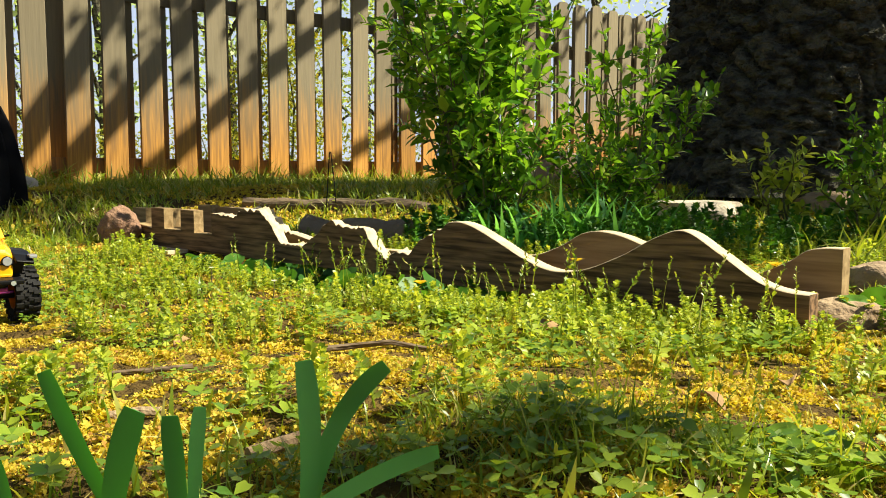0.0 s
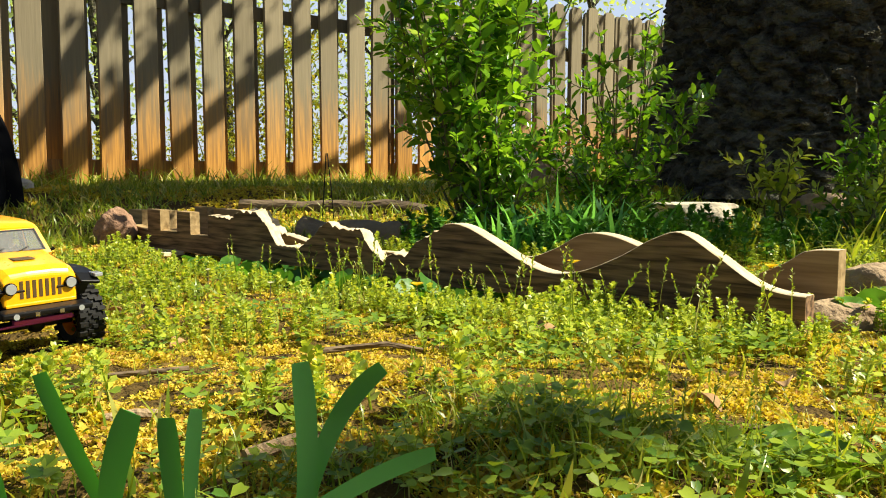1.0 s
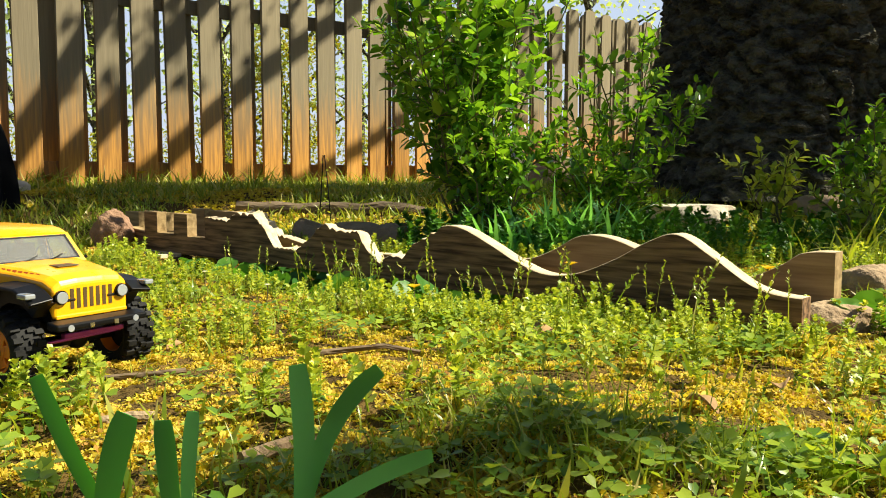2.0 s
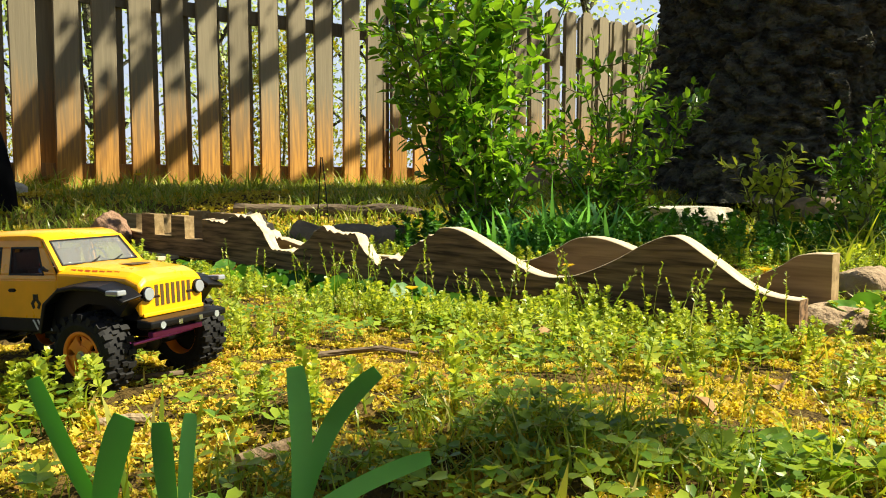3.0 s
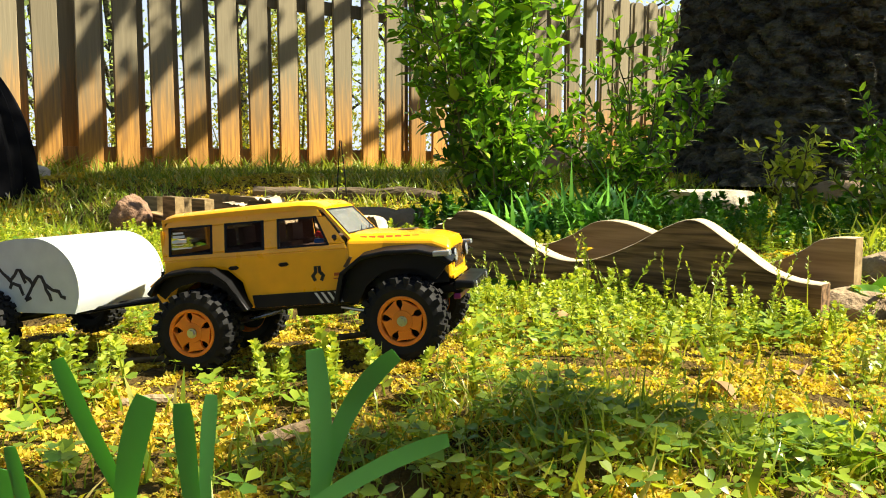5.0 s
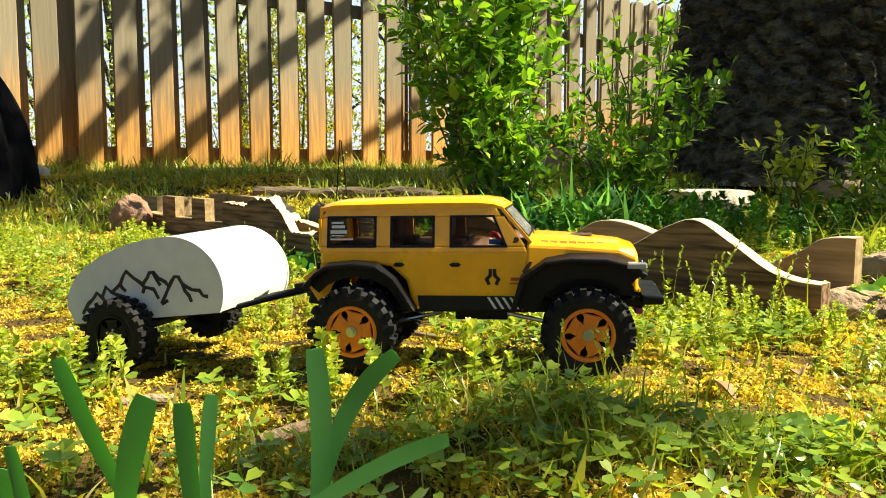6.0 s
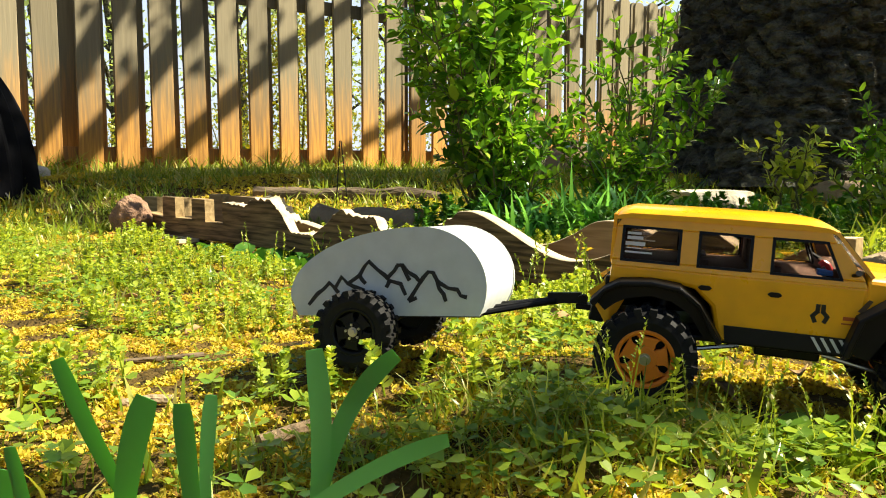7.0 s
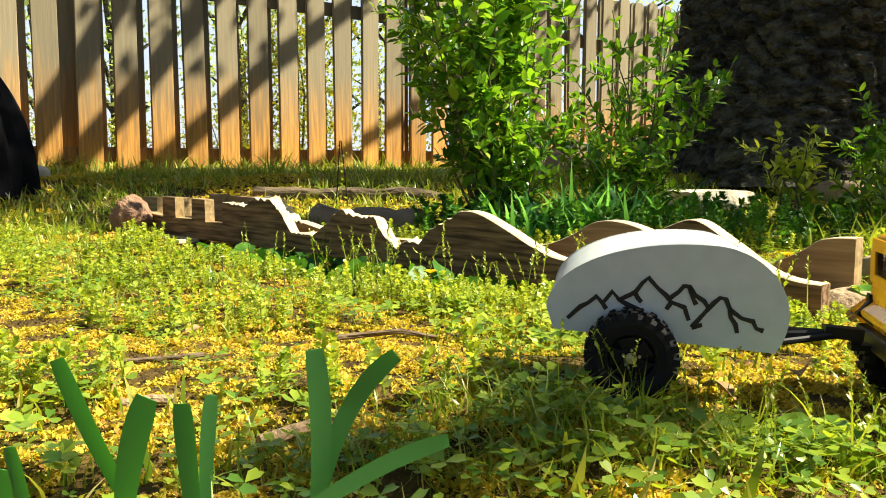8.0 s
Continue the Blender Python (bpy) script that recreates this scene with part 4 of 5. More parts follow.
    for x in (-0.067, 0.067):
        bm = bmesh.new()
        tube(bm, [(x, -0.034, 0.027), (x, 0.034, 0.027)], [0.004, 0.004], 10)
        bmesh.ops.create_icosphere(bm, subdivisions=2, radius=0.0078, matrix=Matrix.Translation((x, 0.006, 0.027)))
        part("axle", bm, BLACK, car, smooth=True)
        for side in (-1, 1):
            bm = bmesh.new()
            tube(bm, [(x * 1.02, side * 0.026, 0.029), (x * 0.86, side * 0.022, 0.060)], [0.0035, 0.0030], 10)
            part("shock_absorber", bm, BLACK, car, smooth=True)
            bm = bmesh.new()
            tube(bm, [(x, side * 0.02, 0.024), (x * 0.3, side * 0.016, 0.033)], [0.0013, 0.0013], 8)
            part("link_rod", bm, STEEL, car, smooth=True)
    bm = bmesh.new()
    tube(bm, [(0.082, -0.03, 0.030), (0.082, 0.03, 0.0315)], [0.0014, 0.0014], 8)
    part("steering_link", bm, PURPLE, car, "purple metal steering link", True)
    bm = bmesh.new()
    box(bm, 0.094, 0.0985, -0.022, 0.022, 0.0345, 0.038)
    part("skid_plate", bm, PURPLE, car, bevel=0.0006)
    wheels = []
    for x, y in ((0.067, -0.041), (-0.067, -0.041), (0.067, 0.041), (-0.067, 0.041)):
        wheels.append(wheel(car, ORANGE, "wheel", (x, y, 0.027), 0.0260, 0.0205, -1 if y < 0 else 1))
    return car, wheels


CAR, CAR_WHEELS = toy_car()


def toy_trailer():
    trailer = tagged(new("toy_trailer"), "white teardrop toy trailer with a drawn black mountain line", "toy trailer")
    outline = [(-0.0385, 0.029)]
    for k in range(29):
        a = math.pi - (math.pi / 2) * k / 28
        outline.append((0.0355 + 0.0785 * math.cos(a), 0.040 + 0.038 * math.sin(a)))
    for k in range(1, 29):
        a = math.pi / 2 - (math.pi / 2) * k / 28
        outline.append((0.0355 + 0.0365 * math.cos(a), 0.045 + 0.033 * math.sin(a)))
    outline += [(0.0716, 0.040), (0.0702, 0.0345), (0.0675, 0.029)]
    bm = bmesh.new()
    prism(bm, outline, -0.0405, 0.0405)
    shell = part("shell", bm, SHELL, trailer, "smooth white skin")
    shell.data.shade_smooth()
    shell.data.set_sharp_from_angle(angle=radians(40))
    for side in (-1, 1):
        bm = bmesh.new()
        prism(bm, [(0.016 + (x - 0.016) * 1.012, 0.053 + (z - 0.053) * 1.012) for x, z in outline], side * 0.0405, side * 0.0422)
        panel = part("side_panel", bm, SHELL, trailer, "white side panel")
        strokes = [[(-0.0325, 0.0348), (-0.0267, 0.0414), (-0.0231, 0.0437), (-0.0192, 0.0475), (-0.0166, 0.0450), (-0.0138, 0.0417)],
                   [(-0.0155, 0.0450), (-0.0117, 0.0508), (-0.0081, 0.0470), (-0.0037, 0.0450), (0.0016, 0.0434)],
                   [(-0.0078, 0.0470), (-0.0007, 0.0516), (0.0024, 0.0566), (0.0051, 0.0595), (0.0099, 0.0549), (0.0144, 0.0516), (0.0169, 0.0486), (0.0236, 0.0467), (0.0263, 0.0404)],
                   [(-0.0007, 0.0516), (0.0007, 0.0491), (0.0028, 0.0470)],
                   [(0.0157, 0.0500), (0.0201, 0.0541), (0.0222, 0.0572), (0.0250, 0.0572), (0.0280, 0.0533), (0.0324, 0.0508), (0.0351, 0.0475)],
                   [(0.0250, 0.0569), (0.0271, 0.0516), (0.0289, 0.0486)],
                   [(0.0174, 0.0490), (0.0151, 0.0447)],
                   [(0.0280, 0.0371), (0.0333, 0.0450), (0.0368, 0.0500), (0.0398, 0.0533), (0.0425, 0.0529), (0.0448, 0.0483), (0.0457, 0.0442), (0.0483, 0.0409), (0.0495, 0.0368)],
                   [(0.0448, 0.0480), (0.0510, 0.0442), (0.0562, 0.0434), (0.0580, 0.0401), (0.0615, 0.0392)],
                   [(0.0280, 0.0371), (0.0328, 0.0389)]]
        for stroke in strokes:
            bm = bmesh.new()
            ribbon(bm, stroke, 0.0022, side * 0.0422, side * 0.0426)
            part("mountain_line", bm, INK, panel, "hand-drawn black mountain ridge")
    bm = bmesh.new()
    box(bm, -0.034, 0.066, -0.030, 0.030, 0.0265, 0.0292)
    part("floor", bm, BLACK, trailer, bevel=0.0005)
    for side in (-1, 1):
        bm = bmesh.new()
        tube(bm, [(0.058, side * 0.026, 0.0275), (0.104, side * 0.004, 0.0335)], [0.0018, 0.0018], 8)
        part("drawbar", bm, BLACK, trailer, smooth=True)
    bm = bmesh.new()
    tube(bm, [(0.06, 0, 0.0275), (0.09, 0, 0.0315), (0.116, 0, 0.035)], [0.0022, 0.0026, 0.0024], 8)
    box(bm, 0.100, 0.119, -0.004, 0.004, 0.032, 0.038)
    part("coupler", bm, BLACK, trailer)
    bm = bmesh.new()
    tube(bm, [(0, -0.045, 0.0215), (0, 0.045, 0.0215)], [0.003, 0.003], 10)
    part("axle", bm, BLACK, trailer, smooth=True)
    return trailer, [wheel(trailer, BLACK, "wheel", (0, s * 0.050, 0.0215), 0.0228, 0.017, s) for s in (-1, 1)]


TRAILER, TRAILER_WHEELS = toy_trailer()

# ---- plants: templates ----
GEN = np.random.default_rng(11)


def blade_template(bend, width, levels=4):
    v, f = [], []
    for i in range(levels + 1):
        s = i / levels
        w = width * (1 - s ** 1.8) * 0.5 + 0.0005
        v += [[bend * s * s, -w, s * (1 - 0.35 * bend * s)], [bend * s * s, w, s * (1 - 0.35 * bend * s)]]
    for i in range(levels):
        a = 2 * i
        f += [[a, a + 1, a + 3], [a, a + 3, a + 2]]
    return np.array(v, float), np.array(f)


def joined(pieces):
    vs, fs, base = [], [], 0
    for v, f in pieces:
        vs.append(v)
        fs.append(f + base)
        base += len(v)
    return np.concatenate(vs), np.concatenate(fs)


def moved(template, where, turn, size):
    v, f = template
    m = np.array(Euler(turn).to_matrix())
    return v * size @ m.T + np.array(where), f




def heart_leaf():
    """A scalloped heart-shaped leaf with a cupped blade."""
    v, f = [[0.08, 0, 0.0]], []
    n = 18
    for ring, q in enumerate((0.5, 1.0)):
        for k in range(n + 1):
            a = -math.pi * 0.94 + 2 * math.pi * 0.94 * k / n
            r = 0.5 * q * (1 + 0.10 * math.cos(a) + (0.06 * (k % 2) if ring else 0))
            v.append([0.42 + r * math.cos(a) * 1.05 - (0.10 * q if abs(a) > 2.5 else 0), r * math.sin(a), 0.16 * q * q * abs(math.sin(a)) + 0.03 * math.sin(3 * a) - 0.10 * q * max(0, math.cos(a))])
    for k in range(n):
        a, b = 1 + k, 2 + n + k
        f += [[0, a, a + 1], [a, b, b + 1], [a, b + 1, a + 1]]
    return np.array(v, float), np.array(f)


ROUND_LEAF = heart_leaf()
LEAFLET = (np.array([[0, 0, 0], [0.55, 0.38, 0.06], [0.95, 0.28, 0.03], [0.88, 0, 0], [0.95, -0.28, 0.03], [0.55, -0.38, 0.06]], float),
           np.array([[0, 3, 2], [0, 2, 1], [0, 4, 3], [0, 5, 4]]))
OVAL = (np.array([[0, 0, 0], [0.3, 0.22, 0.05], [0.7, 0.2, 0.05], [1, 0, -0.06], [0.7, -0.2, 0.05], [0.3, -0.22, 0.05], [0.35, 0, 0], [0.7, 0, -0.01]], float),
        np.array([[0, 6, 1], [1, 6, 7], [1, 7, 2], [2, 7, 3], [0, 5, 6], [5, 7, 6], [5, 4, 7], [4, 3, 7]]))
STALK = blade_template(0.12, 0.05, 3)


def clover_template(seed):
    r = random.Random(seed)
    out = [moved(STALK, (0, 0, 0), (0, 0, r.uniform(0, 6)), 1.0)]
    top = out[0][0][-1]
    a0 = r.uniform(0, 6)
    for k in range(3):
        out.append(moved(LEAFLET, top, (r.uniform(-0.2, 0.2), r.uniform(-0.35, 0.1), a0 + k * 2.094), r.uniform(0.42, 0.55)))
    return joined(out)


def herb_template(seed):
    """A square-stemmed weed with whorls of toothed leaves, crowded at the tip."""
    r = random.Random(seed)
    stem = blade_template(r.uniform(0.0, 0.25), 0.045, 5)
    out = [stem, moved(stem, (0, 0, 0), (0, 0, 1.5), 1.0)]
    bend = stem[0][-1][0]
    for s in (0.22, 0.4, 0.56, 0.68, 0.78, 0.87, 0.94, 1.0):
        c = (bend * s * s, 0, s * (1 - 0.35 * bend * s))
        a0 = r.uniform(0, 6)
        for k in range(4):
            out.append(moved(LEAFLET, c, (r.uniform(-0.4, 0.4), r.uniform(-0.75, -0.05) - (0.35 if s > 0.85 else 0), a0 + k * 1.571), r.uniform(0.16, 0.25) * (1.15 - 0.45 * s)))
    return joined(out)


def seed_grass_template(seed):
    r = random.Random(seed)
    stem = blade_template(r.uniform(0.05, 0.3), 0.018, 5)
    out = [stem]
    bend = stem[0][-1][0]
    for k in range(14):
        s = 0.62 + 0.38 * k / 13
        out.append(moved(OVAL, (bend * s * s, 0, s * (1 - 0.35 * bend * s)), (r.uniform(-0.5, 0.5), -r.uniform(0.5, 1.3), r.uniform(0, 6.28)), 0.085 * (1.3 - 0.7 * s)))
    return joined(out)


def moss_template(seed):
    """A tuft of short curled leaflets."""
    r = random.Random(seed)
    v, f = [], []
    for k in range(4):
        a, lean = k * 1.571 + r.uniform(-0.6, 0.6), r.uniform(0.3, 1.0)
        d = np.array([math.cos(a), math.sin(a), 0])
        side = np.array([-math.sin(a), math.cos(a), 0]) * r.uniform(0.22, 0.38)
        rise = r.uniform(0.3, 1.0)
        n = len(v)
        v += [d * 0.02 + side * 0.2, d * lean * 0.6 - side + np.array([0, 0, rise * 0.7]), d * lean * 0.6 + side + np.array([0, 0, rise * 0.75]), d * lean + np.array([0, 0, rise * r.uniform(0.5, 1.1)])]
        f += [[n, n + 1, n + 2], [n + 1, n + 3, n + 2]]
    return np.array(v, float), np.array(f)


def wedge(n, near, far, wide=0.64):
    """Places spread evenly over the ground in front."""
    y = np.sqrt(GEN.uniform(near * near, far * far, n))
    return np.stack([GEN.uniform(-wide, wide, n) * y, y], 1)


def patchy(p, scale, seed):
    return np.array([noise.noise((x * scale + seed, y * scale - seed, seed)) for x, y in p])


PATH = np.array([(-0.62, 0.98), (-0.47, 0.795), (-0.346, 0.636), (-0.21, 0.541), (-0.06, 0.504), (0.05, 0.470), (0.168, 0.43), (0.30, 0.41), (0.6, 0.45)])


def off_path(p):
    """How far places lie from the toy's way."""
    best = np.full(len(p), 9.0)
    for a, b in zip(PATH, PATH[1:]):
        d = b - a
        t = np.clip(((p - a) @ d) / (d @ d), 0, 1)
        best = np.minimum(best, np.linalg.norm(p - (a + t[:, None] * d), axis=1))
    return best


def on_board(p):
    """How far behind (+) or before (-) the near plank's line places lie."""
    d = p - np.array(BOARD_AT[:2])
    return d @ BOARD_BACK


def grown(name, templates, p, sizes, tilt, material, label, category, sink=0.001):
    where = np.concatenate([p, (land(p[:, 0], p[:, 1]) - sink)[:, None]], 1)
    pick = GEN.integers(0, len(templates), len(p))
    chunks = [placed(t, where[pick == i], turned(GEN, int((pick == i).sum()), tilt), sizes[pick == i]) for i, t in enumerate(templates) if (pick == i).any()]
    ob = new(name, big_mesh(name, chunks, material))
    return tagged(ob, label, category, kind="stuff")


def clear_of_planks(p):
    q = on_board(p)
    return (np.abs(q) > 0.026) & (np.abs(q - 0.075) > 0.022)


def bridge_clear(p):
    """Away from the hollow that the plank spans."""
    q, u = on_board(p), (p - np.array(BOARD_AT[:2])) @ BOARD_ALONG
    return ~((q > -0.13) & (q < 0.02) & (u > 0.22) & (u < 0.98))


def low_before_plank(p, s):
    """Plants before the bridged hollow stay low, so that the plank's foot is free."""
    at = np.array(BOARD_AT[:2])
    k = (at @ BOARD_BACK) / np.maximum(p @ BOARD_BACK, 0.05)
    u = (p * k[:, None] - at) @ BOARD_ALONG
    cap = np.clip(EYE_Z * (1 - 1 / k) * 0.9 + 0.003, 0.003, 1)
    return np.where((k > 1) & (u > 0.05) & (u < 1.02), np.minimum(s, cap), s)


def ground_cover():
    p = np.concatenate([wedge(110000, 0.22, 0.85), wedge(60000, 0.85, 1.75)])
    thick = patchy(p, 42, 2.0) + 0.5 * patchy(p, 9, 3.0)
    p, thick = p[thick > -0.22], thick[thick > -0.22]
    size = GEN.uniform(0.0022, 0.0046, len(p)) * (1 + 0.7 * np.clip(p[:, 1] - 0.7, 0, 1)) * (0.8 + 0.9 * np.clip(thick, 0, 1))
    grown("moss", [moss_template(k) for k in range(7)], p, size, 0.35, MOSS, "golden dry moss carpet over the soil", "moss")
    p = np.concatenate([wedge(9000, 0.22, 1.7), wedge(9000, 0.75, 1.7)])
    p = p[(patchy(p, 7, 7.0) > 0.03) & bridge_clear(p) & clear_of_planks(p)]
    s = GEN.uniform(0.008, 0.030, len(p)) * np.where(off_path(p) < 0.07, 0.5, 1.0)
    grown("grass", [blade_template(b, w) for b, w in ((0.2, 0.12), (0.5, 0.10), (0.8, 0.11), (0.35, 0.16))], p, low_before_plank(p, s), 0.35, GRASS, "short mixed lawn grass", "grass")
    p = np.concatenate([wedge(9000, 0.24, 1.6), GEN.uniform((-0.22, 0.42), (0.06, 0.455), (130, 2)), GEN.uniform((0.05, 0.33), (0.34, 0.40), (150, 2)), wedge(1500, 0.5, 0.9)])
    p = p[((patchy(p, 9, 4.0) > 0.10) | ((p[:, 1] < 0.455) & (patchy(p, 16, 6.0) > 0.0))) & bridge_clear(p) & clear_of_planks(p)]
    s = GEN.uniform(0.007, 0.018, len(p)) * np.where(off_path(p) < 0.065, 0.6, 1.0)
    grown("clover", [clover_template(k) for k in range(5)], p, low_before_plank(p, s), 0.2, CLOVER, "green clover spread through the moss", "clover")
    p = np.concatenate([wedge(3200, 0.30, 1.5), wedge(3600, 0.62, 1.5)])
    p = p[(patchy(p, 7, 9.0) > 0.02) & ((p[:, 1] > 0.45) | (p[:, 0] > -0.05)) & bridge_clear(p) & clear_of_planks(p) & (off_path(p) > 0.06)]
    s = 0.010 + 0.030 * GEN.uniform(0, 1, len(p)) ** 2
    s = np.where((p[:, 1] < 0.42) & (p[:, 0] > -0.12), s * 0.6, s)
    grown("weed", [herb_template(k) for k in range(6)], p, low_before_plank(p, s), 0.14, HERB, "upright lime-green weeds with whorled leaves", "weed")
    # a denser belt before the plank
    u = np.concatenate([GEN.uniform(0.25, 1.36, 460), GEN.uniform(1.10, 1.42, 170)])
    d = -np.concatenate([GEN.uniform(0.05, 0.22, 460), GEN.uniform(-0.05, 0.10, 170)])
    p = np.array(BOARD_AT[:2]) + u[:, None] * BOARD_ALONG + d[:, None] * BOARD_BACK
    p = p[(off_path(p) > 0.07) & bridge_clear(p) & clear_of_planks(p)]
    grown("weed_belt", [herb_template(k + 20) for k in range(5)], p, low_before_plank(p, GEN.uniform(0.012, 0.034, len(p))), 0.16, HERB, "taller lime-green weeds along the plank", "weed")
    u = GEN.uniform(0.6, 1.36, 90)
    d = -GEN.uniform(0.03, 0.16, 90)
    p = np.array(BOARD_AT[:2]) + u[:, None] * BOARD_ALONG + d[:, None] * BOARD_BACK
    grown("seed_grass", [seed_grass_template(k) for k in range(4)], p, GEN.uniform(0.045, 0.085, len(p)), 0.2, GRASS, "thin flowering grass stalks", "grass")
    p = np.concatenate([GEN.normal((0.13, 0.385), (0.05, 0.018), (26, 2)), GEN.normal((0.17, 0.335), (0.04, 0.012), (16, 2))])
    p = p[off_path(p) > 0.055]
    grown("seed_grass", [seed_grass_template(k + 9) for k in range(4)], p, GEN.uniform(0.030, 0.055, len(p)), 0.25, GRASS, "thin flowering grass stalks on a low hump", "grass")
    # hump in front
    p = GEN.normal((0.06, 0.345), (0.09, 0.035), (330, 2))
    p = p[(off_path(p) > 0.062) & (p[:, 1] > 0.26)]
    grown("clover", [clover_template(k + 30) for k in range(4)], p, GEN.uniform(0.008, 0.015, len(p)), 0.3, CLOVER, "thick clover on a low hump", "clover")
    p = GEN.normal((0.06, 0.345), (0.08, 0.03), (950, 2))
    p = p[(p[:, 1] > 0.25)]
    grown("grass", [blade_template(b, 0.05) for b in (0.3, 0.7, 0.9)], p, GEN.uniform(0.015, 0.032, len(p)), 0.4, GRASS, "fine grass on a low hump", "grass")
    p = np.concatenate([GEN.normal(c, 0.016, (9, 2)) for c in ((-0.31, 0.50), (-0.26, 0.475), (-0.08, 0.435), (0.12, 0.40), (0.16, 0.39), (0.22, 0.355), (-0.20, 0.46), (0.02, 0.42))])
    p = p[off_path(p) > 0.058]
    grown("weed", [herb_template(k + 60) for k in range(4)], p, GEN.uniform(0.022, 0.040, len(p)), 0.2, HERB, "upright weeds beside the wheel tracks", "weed")
    # hollow under the plank
    p = np.concatenate([np.array(BOARD_AT[:2]) + GEN.uniform(0.40, 1.02, 190)[:, None] * BOARD_ALONG + GEN.uniform(-0.13, 0.05, 190)[:, None] * BOARD_BACK])
    p = p[land(p[:, 0], p[:, 1]) < -0.006]
    stalked = [joined([moved(STALK, (0, 0, 0), (0, 0, 0), 0.8), moved(ROUND_LEAF, (0.08, 0, 0.75), (k * 0.7, -0.5 + 0.25 * k, k), 1.0)]) for k in range(4)]
    grown("violet_leaves", stalked, p, GEN.uniform(0.020, 0.034, len(p)), 0.35, BROAD, "broad heart-shaped leaves crowding the hollow", "plant")
    p = np.concatenate([GEN.uniform((0.06, 0.31), (0.28, 0.37), (34, 2)), GEN.uniform((0.15, 0.37), (0.36, 0.40), (10, 2))])
    p = p[off_path(p) > 0.05]
    grown("violet_leaves", stalked, p, GEN.uniform(0.009, 0.016, len(p)), 0.4, CLOVER, "rounded scalloped leaves low in the moss", "plant")
    p = np.array(BOARD_AT[:2]) + np.array([(1.05, 0.13), (1.03, 0.15), (1.08, 0.12), (1.40, 0.05), (1.42, 0.07), (1.39, 0.08), (1.44, 0.05), (1.38, 0.045)]) @ np.stack([BOARD_ALONG, BOARD_BACK])
    grown("violet_leaves", stalked, p, np.array([0.045, 0.04, 0.042, 0.026, 0.030, 0.027, 0.028, 0.024]), 0.2, BROAD, "broad dark leaves standing by the planks", "plant")
    # behind the planks and up to the fence
    p = wedge(42000, 1.5, 3.6, 0.66)
    p = p[(patchy(p, 3, 5.0) > -0.30) & ((on_board(p) > 0.15) | (p[:, 0] < -0.66))]
    grown("grass", [blade_template(b, w) for b, w in ((0.3, 0.10), (0.7, 0.10), (0.9, 0.12))], p, GEN.uniform(0.018, 0.05, len(p)), 0.35, GRASS, "rough lawn grass up to the fence", "grass")
    p = wedge(26000, 1.5, 3.2, 0.66)
    p = p[(patchy(p, 3, 1.0) > -0.2) & clear_of_planks(p)]
    grown("moss", [moss_template(k + 7) for k in range(4)], p, GEN.uniform(0.008, 0.018, len(p)), 0.3, MOSS, "golden moss on the bank", "moss")
    k = GEN.uniform(-6, 16, 1400)
    p = np.stack([-1.287 + k * 0.1103, 3.199 + k * 0.0862], 1) + GEN.normal(0, 0.05, (1400, 2)) + np.array((0.06, -0.09))
    grown("grass", [blade_template(b, 0.07) for b in (0.3, 0.6, 0.9)], p, GEN.uniform(0.04, 0.11, len(p)), 0.35, GRASS, "long grass at the foot of the fence", "grass")
    p = np.concatenate([GEN.normal(c, 0.045, (60, 2)) for c in ((-0.95, 2.75), (-0.75, 2.9), (-0.52, 2.55), (-1.3, 2.7), (0.85, 1.5), (0.95, 1.6), (0.75, 1.35), (0.62, 1.2), (0.9, 1.3))])
    grown("grass", [blade_template(b, 0.05, 6) for b in (0.5, 0.9, 1.2)], p, GEN.uniform(0.04, 0.11, len(p)), 0.35, GRASS, "tufts of long arching grass", "grass")
    p = np.concatenate([GEN.normal((0.19, 1.50), (0.07, 0.05), (120, 2)), GEN.normal((0.30, 1.52), (0.08, 0.06), (110, 2))])
    p = p[on_board(p) > 0.16]
    grown("strap_leaves", [blade_template(b, 0.09, 6) for b in (0.4, 0.8, 1.1)], p, GEN.uniform(0.07, 0.15, len(p)), 0.25, STRAP, "clump of dark strap leaves under the shrub", "plant")
    p = np.concatenate([GEN.uniform((0.2, 1.3), (1.1, 1.75), (230, 2)), GEN.uniform((-0.05, 1.4), (0.4, 1.7), (110, 2))])
    p = p[on_board(p) > 0.17]
    grown("weed", [herb_template(k + 40) for k in range(5)], p, GEN.uniform(0.04, 0.085, len(p)), 0.2, BROAD, "leafy weeds under the shrubs", "weed")
    p = GEN.uniform((-3.5, 4.2), (3.5, 9), (9000, 2))
    p = p[(p - np.array((-1.287, 3.199))) @ np.array((-0.616, 0.788)) > 0.15]
    grown("grass", [blade_template(b, 0.10) for b in (0.3, 0.7)], p, GEN.uniform(0.06, 0.16, len(p)), 0.3, GRASS, "long meadow grass beyond the fence", "grass")


ground_cover()

# ---- shrubs ----


